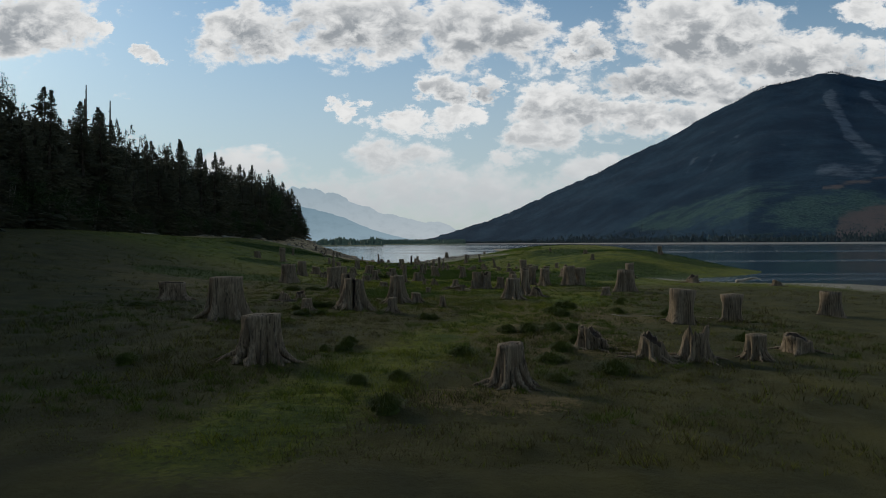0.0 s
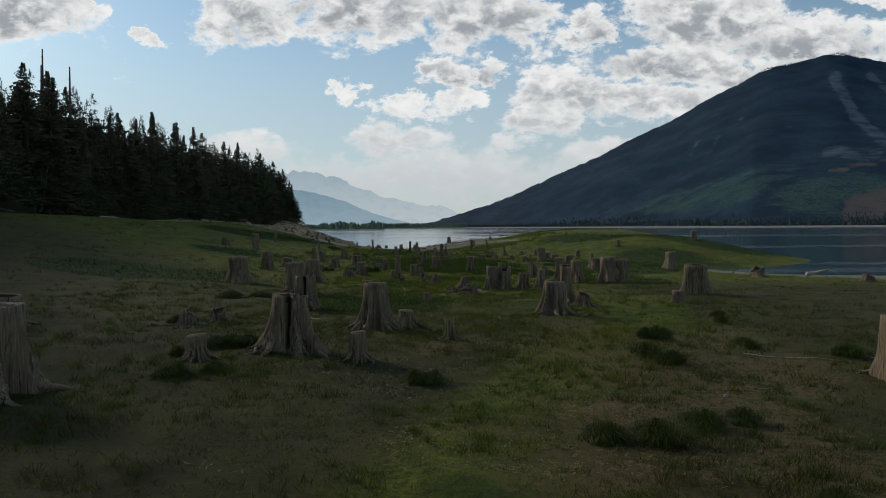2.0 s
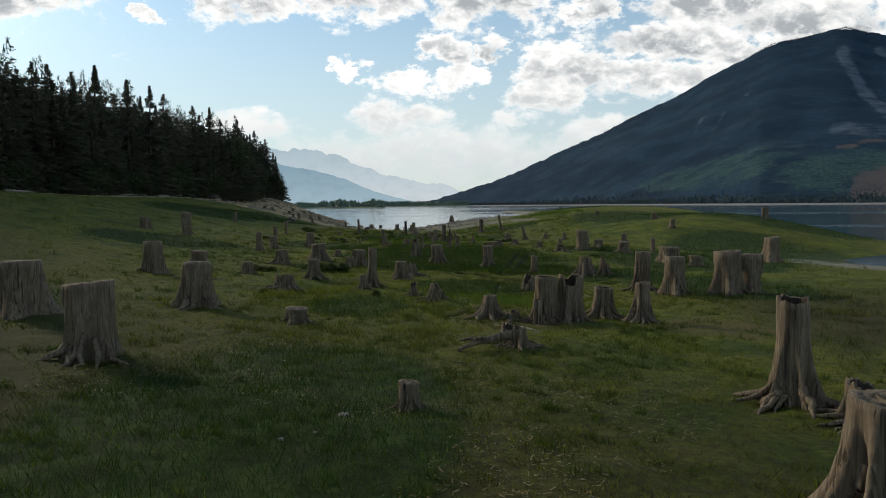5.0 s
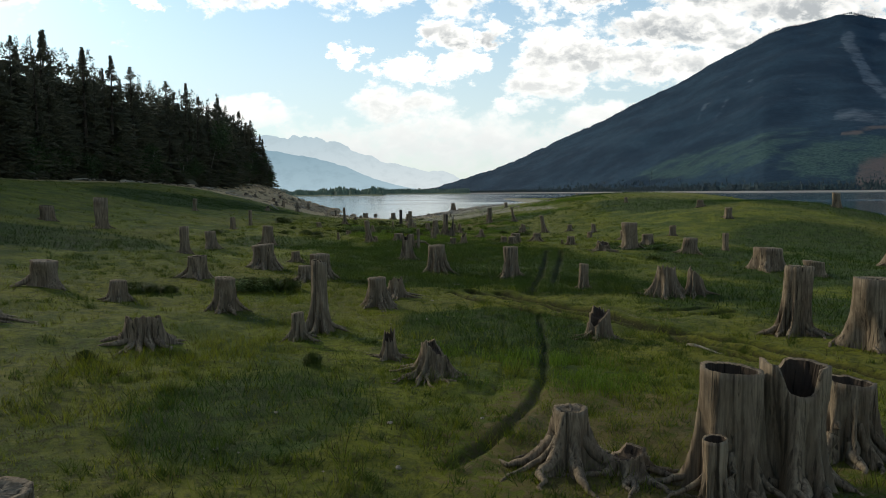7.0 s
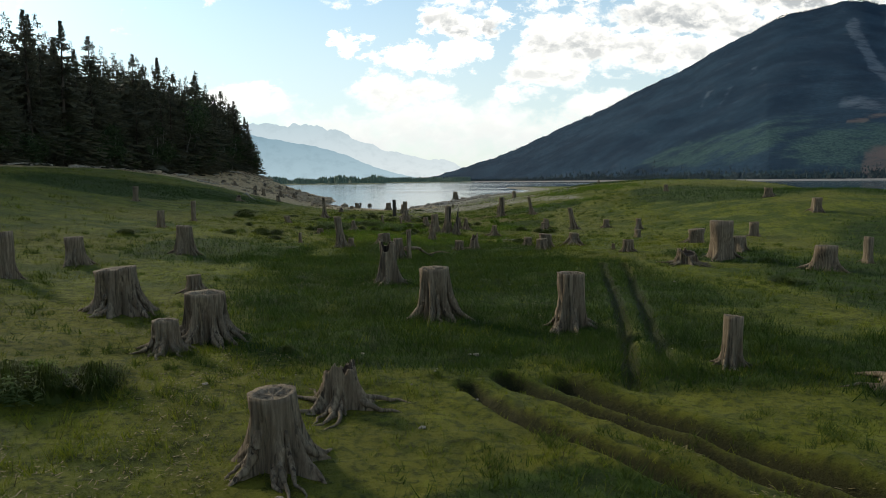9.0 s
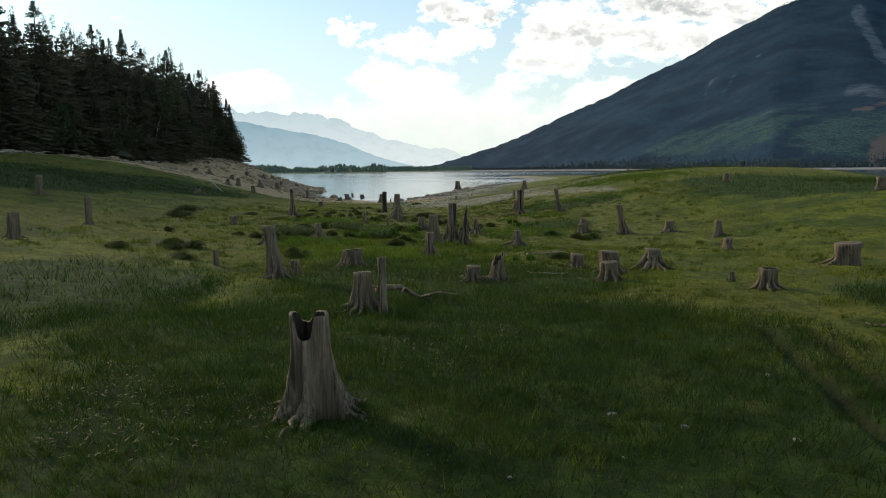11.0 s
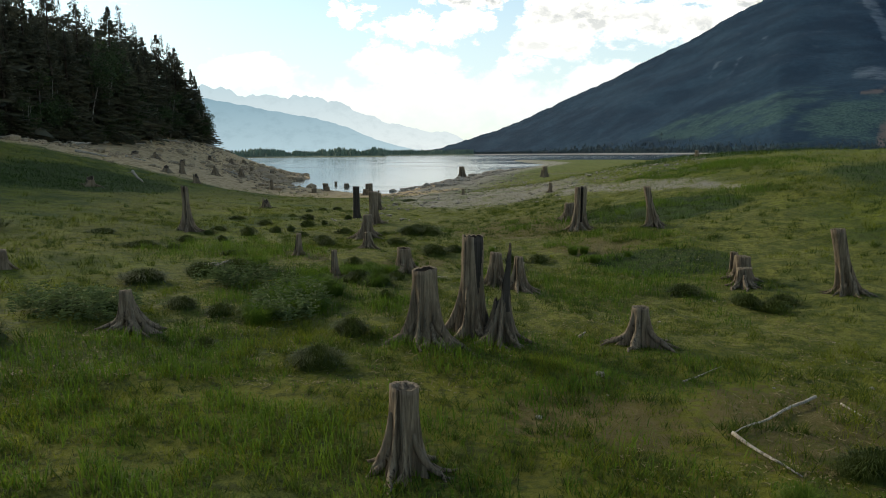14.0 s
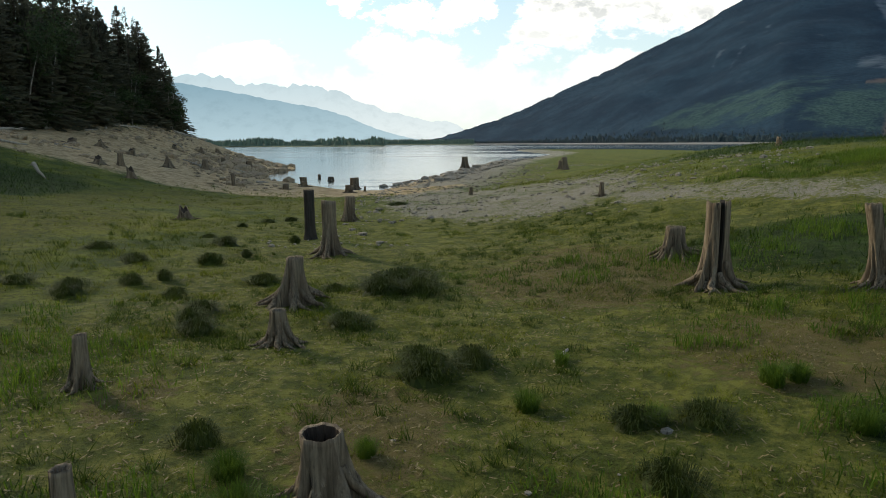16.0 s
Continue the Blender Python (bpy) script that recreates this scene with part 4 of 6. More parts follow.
# ---- wooded bank ----
def conifer_meshes(seed, height, width):
    """Trunk and crown of a spruce or fir: many uneven boughs of needle sprays, lifted near the top and drooping below, with gaps."""
    rng = np.random.default_rng(seed)
    lean = rng.normal(0, 0.25)
    tv, tf = tube([(0, 0, -0.4), (0.02, 0, height * 0.4), (lean, 0, height * 0.8), (lean, 0, height * 0.99)],
                  [height * 0.013 + 0.05, height * 0.010 + 0.03, height * 0.004 + 0.01, 0.01], 7)
    tris = []
    gap = rng.uniform(0.25, 0.9, 3)
    for k in range(780):
        f = 1 - rng.uniform(0.0, 0.985) ** 1.15
        if np.any(np.abs(f - gap) < 0.02) or f > 0.985:
            continue
        a = rng.uniform(0, 6.283)
        lop = 1 + 0.22 * math.cos(a - seed) + 0.20 * math.sin(f * 23 + 2 * a)
        ln = max(0.16, width * (1.02 - f) ** 1.05 * rng.uniform(0.5, 1.15) * lop * (0.75 if f < 0.12 else 1.0))
        tilt = -0.35 + 0.9 * f ** 2 + rng.normal(0, 0.12)
        d, side = np.array([math.cos(a), math.sin(a), 0]), np.array([-math.sin(a), math.cos(a), 0])
        root = np.array([lean * f, 0, height * f])
        for s in (0.35, 0.7, 1.0):
            c = root + d * ln * s + np.array([0, 0, tilt * ln * s - 0.10 * ln * s * s])
            w = (0.07 + 0.13 * ln * (1.2 - s)) * rng.uniform(0.6, 1.3)
            tip = c + d * ln * 0.22 + np.array([0, 0, (0.10 * f - 0.08) * ln + rng.normal(0, 0.06)])
            for sg in (-1, 1):
                tris.append((c - d * ln * 0.2, c + side * sg * w + d * 0.12 * ln - np.array([0, 0, rng.uniform(0.1, 0.6) * w]), tip))
            tris.append((c - d * ln * 0.15, c + d * 0.12 * ln - np.array([0, 0, rng.uniform(0.5, 1.3) * w + 0.1]), tip))
    top = np.array([lean, 0, height])
    for a in (0, 2.1, 4.2):
        tris.append((top, top + [0.10 * math.cos(a), 0.10 * math.sin(a), -0.7], top + [0.10 * math.cos(a + 2.1), 0.10 * math.sin(a + 2.1), -0.7]))
    return tv, tf, np.array(tris)


def conifer(seed, height, width):
    tv, tf, tris = conifer_meshes(seed, height, width)
    base = empty("conifer", 0, 0, -60)
    mesh_object("trunk", tv, tf, BARK, True, base)
    crown = tri_object("crown", tris, NEEDLES)
    crown.parent = base
    return tagged(base, "dark green conifer at the edge of dense woods", "conifer tree", "conifers of the wooded bank")


# Below y = 60 the unseen edge is moved inwards to shade the meadow.
def edge_x(y):
    return float(np.interp(y, [-40, 45, 60, 74, 110, 143, 180, 199, 215], [-31, -33, -44, -47, -47, -45.5, -42, -40.5, -47]))


def build_forest():
    rng = np.random.default_rng(11)
    models = [conifer(s, 15.0, w) for s, w in ((1, 4.0), (2, 3.4), (3, 4.5), (4, 3.7), (5, 3.1), (6, 4.2))]
    placed = [(-40.3, 196.5, 10.5, 4)]
    made = 0
    for row in range(12):
        y = -34.0 + rng.uniform(0, 2)
        while y < 206 - row * 1.0:
            y += rng.uniform(1.6, 3.0) + 0.10 * row
            x = edge_x(y) - row * 2.2 + rng.uniform(-1.3, 0.6) - 0.4
            tall = rng.uniform(14.0, 20.5) * (1.0 if row else rng.uniform(0.6, 1.0)) * float(np.interp(y, [-30, 120, 165, 185, 198, 206], [0.95, 0.94, 0.93, 0.88, 0.78, 0.70]))
            placed.append((x, y, tall, int(rng.integers(0, 6))))
    for _ in range(560):
        y, deep = rng.uniform(-30, 203), rng.uniform(0.5, 14)
        placed.append((edge_x(y) - deep, y, rng.uniform(4.0, 9.0), int(rng.integers(0, 6))))
    singles = sorted(placed, key=lambda p: p[0] - edge_x(p[1]), reverse=True)[:296]
    rest = [p for p in placed if p not in singles]
    for x, y, tall, m in singles:
        s = tall / 15.0
        ob = copy_thing(models[m], pose(x, y, ground_at(x, y) - 0.1, rng.normal(0, 1.2), rng.normal(0, 1.2), rng.uniform(0, 360)))
        ob.scale = (s * rng.uniform(0.9, 1.15), s * rng.uniform(0.9, 1.15), s)
    shapes = []
    for m in models:
        crown = [c for c in m.children if c.name.startswith("crown")][0]
        co = np.empty(len(crown.data.vertices) * 3, np.float32)
        crown.data.vertices.foreach_get("co", co)
        tri = co.reshape(-1, 3, 3)[::8]
        mid = tri.mean(1, keepdims=True)
        shapes.append(mid + (tri - mid) * np.interp(mid[:, :, 2:], [0, 9, 15], [3.0, 2.4, 1.0]))
    parts = []
    for x, y, tall, m in rest:
        a, s = rng.uniform(0, 6.28), tall / 15.0
        turn = np.array([[math.cos(a), -math.sin(a), 0], [math.sin(a), math.cos(a), 0], [0, 0, 1]]) * s
        parts.append(shapes[m] @ turn.T + [x, y, ground_at(x, y) - 0.1])
    tagged(tri_object("deep_woods", np.concatenate(parts), NEEDLES), "dense dark conifers deep in the woods", "forest", kind="stuff")
    for m in models:
        for c in list(m.children):
            bpy.data.objects.remove(c)
        bpy.data.objects.remove(m)


build_forest()


# ---- herbs and grasses ----
def blade_tris(rng, x, y, z, tall, wide, lean, bends=2):
    """Curved grass blades from arrays: roots, heights, widths and how far they lean over."""
    k = len(x)
    a, turn = rng.uniform(0, 6.283, k), rng.uniform(0, 6.283, k)
    d = np.stack([np.cos(a), np.sin(a), np.zeros(k)], -1)
    side = np.stack([np.cos(turn), np.sin(turn), np.zeros(k)], -1) * wide[:, None] / 2
    root = np.stack([x, y, z - 0.01], -1)
    up = np.array([0, 0, 1.0])
    if bends == 1:
        tip = root + d * (lean * tall)[:, None] + up * tall[:, None]
        return np.stack([root - side, root + side, tip], 1)
    mid = root + d * (0.3 * lean * tall)[:, None] + up * (0.68 * tall)[:, None]
    tip = root + d * (lean * tall)[:, None] + up * (tall * (1 - 0.35 * lean))[:, None]
    return np.concatenate([np.stack([root - side, root + side, mid + side * 0.7], 1), np.stack([root - side, mid + side * 0.7, mid - side * 0.7], 1),
                           np.stack([mid - side * 0.7, mid + side * 0.7, tip], 1)])


def tussock_model(seed):
    """A domed clump of sedge, one metre across and half a metre high, its blades hanging outwards."""
    rng = np.random.default_rng(seed)
    k = 760
    a, r = rng.uniform(0, 6.283, k), np.sqrt(rng.uniform(0, 1, k)) * 0.40
    lop = 1 + 0.25 * np.cos(a - rng.uniform(0, 6.28)) + 0.15 * np.cos(3 * a + seed)
    root = np.stack([np.cos(a) * r * lop, np.sin(a) * r * lop, 0.02 + 0.26 * np.cos(np.clip(r / 0.42, 0, 1) * 1.5)], -1)
    out = np.stack([np.cos(a), np.sin(a), np.zeros(k)], -1) + rng.normal(0, 0.35, (k, 3)) * [1, 1, 0]
    tall, spread = rng.uniform(0.16, 0.34, k), (0.03 + 0.34 * r) * rng.uniform(0.5, 1.5, k)
    wide = rng.uniform(0.006, 0.011, k)
    side = np.stack([-out[:, 1], out[:, 0], np.zeros(k)], -1) * wide[:, None] / 2
    mid = root + out * (spread * 0.45)[:, None] + np.array([0, 0, 1.0]) * (tall * 0.8)[:, None]
    tip = root + out * (spread * 1.35)[:, None] + np.array([0, 0, 1.0]) * (tall * rng.uniform(0.35, 0.95, k))[:, None]
    tris = [np.stack([root - side, root + side, mid + side], 1), np.stack([root - side, mid + side, mid - side], 1), np.stack([mid - side, mid + side, tip], 1)]
    th = np.linspace(0, 6.283, 13)[:-1]
    rim = np.stack([np.cos(th) * 0.40, np.sin(th) * 0.40, np.full(12, -0.06)], -1)
    ring = np.stack([np.cos(th) * 0.27, np.sin(th) * 0.27, np.full(12, 0.17)], -1)
    top = np.tile([0, 0, 0.27], (12, 1))
    tris += [np.stack([rim, np.roll(rim, -1, 0), ring], 1), np.stack([np.roll(rim, -1, 0), np.roll(ring, -1, 0), ring], 1), np.stack([ring, np.roll(ring, -1, 0), top], 1)]
    ob = tri_object("sedge_tussock", np.concatenate(tris), SEDGE)
    return tagged(ob, "dark green tussock of drooping sedge on the meadow", "grass tussock", "sedge tussocks on the lake bed")


TUSSOCKS = [tussock_model(s) for s in range(5)]


def tussock(x, y, wide, tall):
    rng = np.random.default_rng(int(abs(x) * 613 + y * 337) % 99991)
    ob = copy_thing(TUSSOCKS[int(rng.integers(0, 5))], pose(x, y, ground_at(x, y) - 0.02, 0, 0, rng.uniform(-40, 40)))
    ob.scale = (wide * 1.05, wide * rng.uniform(0.75, 1.0), tall * 1.8)


tussock(-0.09, 10.67, 0.62, 0.32)
tussock(-0.84, 12.91, 0.50, 0.23)
tussock(-0.08, 13.31, 0.52, 0.27)
tussock(3.30, 13.76, 0.55, 0.20)
tussock(-6.16, 14.46, 0.58, 0.30)
tussock(4.73, 14.75, 0.89, 0.35)
tussock(3.45, 15.87, 0.76, 0.29)
tussock(1.31, 16.33, 0.67, 0.28)
tussock(-2.20, 16.87, 0.38, 0.23)
tussock(-1.83, 17.02, 0.39, 0.21)
tussock(-1.67, 17.35, 0.46, 0.30)
tussock(3.94, 17.36, 0.67, 0.30)
tussock(4.11, 17.85, 0.62, 0.20)
tussock(-1.69, 17.97, 0.51, 0.29)
tussock(4.76, 19.27, 0.58, 0.34)
tussock(10.29, 20.72, 0.81, 0.33)
tussock(3.65, 21.71, 0.82, 0.37)
tussock(3.01, 21.82, 0.73, 0.33)
tussock(4.60, 22.48, 0.77, 0.32)
tussock(5.31, 22.75, 0.67, 0.30)
tussock(-4.47, 24.91, 0.78, 0.21)
tussock(0.13, 25.05, 0.47, 0.32)
tussock(-4.32, 25.09, 0.55, 0.32)
tussock(0.32, 25.15, 0.72, 0.24)
tussock(0.52, 25.29, 0.40, 0.25)
tussock(-3.83, 25.32, 0.47, 0.22)
tussock(-3.74, 25.52, 0.45, 0.26)
tussock(-11.51, 26.99, 1.09, 0.21)
tussock(-5.09, 27.00, 0.47, 0.26)
tussock(5.90, 27.73, 0.75, 0.36)
tussock(-4.64, 28.29, 0.84, 0.33)
tussock(-4.39, 28.38, 0.76, 0.34)
tussock(-4.08, 28.59, 0.75, 0.29)
tussock(-3.97, 28.64, 0.78, 0.32)
tussock(5.57, 28.64, 0.92, 0.38)
tussock(10.92, 29.51, 1.00, 0.38)
tussock(8.88, 30.54, 0.56, 0.31)
tussock(8.97, 31.09, 0.58, 0.26)
tussock(6.32, 31.34, 0.56, 0.38)
tussock(6.72, 31.56, 0.99, 0.41)
tussock(6.96, 31.66, 0.58, 0.35)
tussock(-6.99, 32.00, 0.85, 0.34)
tussock(10.31, 35.86, 0.53, 0.30)
tussock(10.98, 37.80, 0.66, 0.30)
tussock(-8.15, 40.73, 1.27, 0.31)
tussock(-7.09, 41.34, 1.31, 0.28)
tussock(-5.99, 55.72, 0.40, 0.20)
tussock(-1.96, 55.75, 0.40, 0.27)
tussock(-8.68, 63.45, 1.13, 0.26)
tussock(-8.14, 63.48, 0.67, 0.28)
tussock(-7.75, 63.72, 0.57, 0.27)
tussock(-5.56, 64.95, 0.87, 0.45)
tussock(-5.13, 65.07, 0.82, 0.51)
tussock(-5.83, 65.27, 0.97, 0.38)
tussock(-4.60, 65.33, 0.77, 0.49)
tussock(-5.03, 65.59, 0.90, 0.29)
tussock(-2.49, 67.84, 0.30, 0.15)
tussock(10.32, 76.13, 0.99, 0.22)
tussock(11.87, 80.38, 0.70, 0.22)
tussock(-13.97, 86.28, 1.12, 0.22)
tussock(-8.01, 89.26, 0.77, 0.20)
tussock(-10.64, 90.58, 0.86, 0.26)
tussock(-4.83, 90.72, 0.73, 0.27)
tussock(-9.06, 91.19, 0.75, 0.28)
tussock(-5.08, 91.40, 0.55, 0.25)
tussock(-4.66, 91.47, 0.41, 0.19)
tussock(-8.59, 91.71, 0.78, 0.29)
tussock(-9.43, 91.96, 1.04, 0.37)
tussock(2.61, 92.03, 0.30, 0.17)
tussock(4.28, 92.86, 0.70, 0.30)
tussock(4.13, 92.90, 0.48, 0.25)
tussock(4.58, 93.07, 0.41, 0.24)
tussock(-1.89, 95.95, 0.72, 0.35)
tussock(-1.99, 96.00, 0.74, 0.28)
tussock(-7.63, 96.06, 0.64, 0.29)
tussock(-7.08, 96.32, 0.97, 0.34)
tussock(-11.37, 96.35, 0.51, 0.24)
tussock(-3.84, 96.84, 0.38, 0.20)
tussock(-8.64, 97.16, 0.58, 0.19)
tussock(-1.65, 97.59, 0.59, 0.32)
tussock(-1.69, 97.77, 0.70, 0.28)
tussock(-6.90, 98.32, 0.75, 0.22)
tussock(-4.19, 98.64, 0.66, 0.28)
tussock(-6.26, 98.74, 0.77, 0.23)
tussock(-5.04, 99.10, 0.69, 0.26)
tussock(6.81, 100.34, 0.64, 0.31)
tussock(6.40, 100.66, 0.65, 0.30)
tussock(-1.33, 100.67, 0.34, 0.24)
tussock(7.17, 100.81, 0.65, 0.29)
tussock(-6.83, 101.28, 0.89, 0.29)
tussock(-6.73, 101.32, 1.18, 0.31)
tussock(5.31, 101.54, 0.85, 0.31)
tussock(-2.96, 102.05, 0.63, 0.28)
tussock(-3.05, 102.09, 0.56, 0.23)
tussock(-1.61, 102.28, 0.77, 0.32)
tussock(-5.90, 102.44, 0.87, 0.39)
tussock(-2.13, 102.48, 0.65, 0.34)
tussock(-2.39, 102.65, 0.50, 0.20)
tussock(-1.26, 102.83, 0.45, 0.26)
tussock(-5.25, 103.05, 1.01, 0.41)
tussock(-13.83, 103.48, 1.68, 0.44)
tussock(-5.13, 104.01, 0.60, 0.24)
tussock(1.79, 104.31, 0.62, 0.31)
tussock(-2.59, 105.00, 0.52, 0.30)
tussock(1.81, 105.46, 0.62, 0.28)
tussock(2.57, 105.55, 0.63, 0.28)
tussock(-6.27, 105.87, 0.65, 0.16)
tussock(-8.27, 106.68, 0.50, 0.18)
tussock(-9.19, 106.70, 1.14, 0.26)
tussock(-0.40, 106.85, 0.84, 0.36)
tussock(0.23, 107.23, 0.51, 0.29)
tussock(-0.52, 107.34, 0.74, 0.29)
tussock(0.15, 107.60, 0.53, 0.27)
tussock(-14.91, 107.65, 1.70, 0.46)
tussock(-8.49, 108.34, 0.63, 0.25)
tussock(-7.46, 108.64, 0.34, 0.24)
tussock(-3.96, 108.79, 0.58, 0.28)
tussock(-11.50, 108.90, 0.97, 0.23)
tussock(-4.29, 109.28, 0.58, 0.30)
tussock(-1.78, 109.31, 0.71, 0.25)
tussock(-4.36, 110.15, 0.70, 0.21)
tussock(-8.56, 110.61, 0.54, 0.20)
tussock(-7.27, 111.04, 0.62, 0.31)
tussock(-5.38, 111.37, 0.51, 0.25)
tussock(-1.41, 111.43, 1.01, 0.36)
tussock(-7.40, 111.45, 0.64, 0.33)
tussock(-0.72, 111.48, 0.89, 0.40)
tussock(-8.57, 111.63, 0.71, 0.21)
tussock(-2.39, 111.99, 0.53, 0.18)
tussock(-6.55, 112.26, 0.54, 0.27)
tussock(-1.13, 112.41, 1.69, 0.37)
tussock(-6.14, 112.77, 0.39, 0.27)
tussock(-4.06, 112.99, 0.77, 0.30)
tussock(-7.63, 114.74, 0.77, 0.28)
tussock(-5.94, 114.98, 0.70, 0.35)
tussock(-9.36, 116.37, 0.84, 0.23)
tussock(-5.51, 116.50, 0.37, 0.27)
tussock(-6.55, 118.18, 0.82, 0.29)
tussock(-4.85, 119.38, 0.42, 0.28)
tussock(-7.64, 119.80, 0.49, 0.18)
tussock(-7.36, 122.33, 0.43, 0.18)
tussock(-7.07, 124.79, 0.59, 0.19)
tussock(-6.41, 125.56, 0.61, 0.20)
tussock(-2.67, 133.26, 1.22, 0.22)
for model in TUSSOCKS:
    bpy.data.objects.remove(model)


def meadow_mask(x, y):
    """How much turf grows at a place: none in water, on gravel or on the sandy bank."""
    g = ground(x, y)
    ok = smooth01(g, -0.35, -0.05)
    spit = np.maximum(*stony(x, y))
    sandy = smooth01(-x - 0.10 * (y - 150), 9, 17) * smooth01(y - 0.32 * (x + 30), 139, 149)
    rut = np.ones_like(x)
    for line, deep, wide in zip(RUTS, RUT_DEPTH, RUT_WIDTH):
        rut = np.minimum(rut, np.maximum(smooth01(near_line(x, y, line), 1.0 * wide, 1.7 * wide), 1 - 6 * deep))
    return ok * (1 - 0.6 * spit) * (1 - sandy) * rut


def scatter(rng, x0, x1, y0, y1, per_m2):
    k = int((x1 - x0) * (y1 - y0) * per_m2)
    return rng.uniform(x0, x1, k), rng.uniform(y0, y1, k)


def build_turf():
    rng = np.random.default_rng(5)
    tris = []
    for x0, x1, y0, y1, per, size in ((-6, 7, 8, 126, 34, 1.0), (-14, -6, 12, 126, 9.0, 1.35), (7, 16, 12, 126, 9.0, 1.35), (-40, -14, 30, 150, 1.1, 2.0), (16, 40, 30, 150, 1.1, 2.0), (-14, 16, 126, 150, 3.0, 1.6), (-6, 8, 96, 112, 40, 0.9)):
        cx, cy = scatter(rng, x0, x1, y0, y1, per)
        keep = (fbm(cx, cy, 0.5, 3, 21.0) * 0.5 + 0.75 > rng.uniform(0, 1, len(cx))) & (meadow_mask(cx, cy) > rng.uniform(0, 1, len(cx)))
        cx, cy = np.repeat(cx[keep], 11), np.repeat(cy[keep], 11)
        k = len(cx)
        spread = rng.uniform(0.04, 0.10, k) * size
        x, y = cx + rng.normal(0, 1, k) * spread, cy + rng.normal(0, 1, k) * spread
        high = (0.7 + 0.5 * smooth01(fbm(cx, cy, 0.22, 3, 40.0), -0.2, 0.5)) * (0.6 + 1.0 * smooth01(fbm(cx, cy, 1.3, 2, 55.0), -0.1, 0.5))
        tall = rng.uniform(0.06, 0.15, k) * size ** 0.6 * high * (1 - 0.45 * short_turf(cx, cy))
        tris.append(blade_tris(rng, x, y, ground(x, y) + relief(x, y), tall, rng.uniform(0.007, 0.015, k) * size ** 1.2, rng.uniform(0.2, 1.1, k), 1))
    tris = np.concatenate(tris)
    tris = tris[rng.uniform(0, 1, len(tris)) > 0.8 * deep_grass(tris[:, 0, 0], tris[:, 0, 1])]
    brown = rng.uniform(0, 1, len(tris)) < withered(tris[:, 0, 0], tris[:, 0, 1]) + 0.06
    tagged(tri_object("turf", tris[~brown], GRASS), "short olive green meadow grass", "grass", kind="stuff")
    tagged(tri_object("dry_turf", tris[brown], DRY_SHADED_GRASS), "short withered brown meadow grass, coloured darker for cloud shade", "grass", kind="stuff")


def build_tufts():
    """Small darker tufts all over the turf."""
    rng = np.random.default_rng(15)
    tris = []
    for x0, x1, per, size in ((-6, 7, 5.0, 1.0), (-15, -6, 1.3, 1.3), (7, 16, 1.3, 1.3)):
        cx, cy = scatter(rng, x0, x1, 10, 124, per)
        keep = (fbm(cx, cy, 0.4, 3, 91.0) > -0.12) & (meadow_mask(cx, cy) > 0.6)
        cx, cy = cx[keep], cy[keep]
        n_blades = 26
        wide = np.repeat(rng.uniform(0.05, 0.15, len(cx)) * size, n_blades)
        high = np.repeat(rng.uniform(0.09, 0.20, len(cx)) * size ** 0.5, n_blades)
        cx, cy = np.repeat(cx, n_blades), np.repeat(cy, n_blades)
        k = len(cx)
        x, y = cx + rng.normal(0, 1, k) * wide * 0.8, cy + rng.normal(0, 1, k) * wide * 0.55
        tris.append(blade_tris(rng, x, y, ground(x, y) + relief(x, y), high * rng.uniform(0.6, 1.1, k), rng.uniform(0.009, 0.016, k) * size, rng.uniform(0.2, 1.2, k), 1))
    tagged(tri_object("grass_tufts", np.concatenate(tris), TUFT), "small dark green tufts in the meadow turf", "grass", kind="stuff")


def build_litter():
    """Straw and bark chips between the grass."""
    rng = np.random.default_rng(16)
    x, y = scatter(rng, -6, 7, 20, 118, 70)
    keep = fbm(x, y, 0.3, 3, 33.0) + 0.75 * smooth01(y, 92, 104) > 0.26
    x, y = x[keep], y[keep]
    k = len(x)
    a, ln = rng.uniform(0, 6.283, k), rng.uniform(0.010, 0.042, k)
    d = np.stack([np.cos(a), np.sin(a), rng.normal(0, 0.25, k)], -1) * ln[:, None]
    s = np.stack([-np.sin(a), np.cos(a), np.zeros(k)], -1) * rng.uniform(0.003, 0.010, k)[:, None]
    c = np.stack([x, y, ground(x, y) + relief(x, y) + rng.uniform(0.01, 0.035, k)], -1)
    tagged(tri_object("litter", np.concatenate([np.stack([c - d - s, c + d - s, c + d + s], 1), np.stack([c - d - s, c + d + s, c - d + s], 1)]), STRAW), "pale straw and bark chips scattered in the turf", "litter", kind="stuff")


LUSH_SPOTS = [(2.4, 56.0, 1.9, 1.6), (-1.0, 91.8, 4.5, 3.0), (1.2, 96.3, 3.5, 2.0), (-4.5, 95.5, 2.5, 2.5), (0.6, 57.2, 1.3, 0.9), (3.1, 107.8, 0.8, 0.5), (4.0, 105.6, 1.0, 0.6), (1.0, 104.3, 0.7, 0.5),
              (-2.4, 103.3, 1.8, 1.0), (3.5, 113, 4.5, 1.4), (10.5, 114, 4, 1.6), (14, 122, 7, 3), (-0.5, 100.2, 1.4, 1.0), (-4, 93, 3, 3), (-3.5, 100.5, 2.5, 2), (4.5, 102, 3.0, 3.0), (5.5, 108, 2.5, 2.0), (-6.5, 107, 3, 3)]


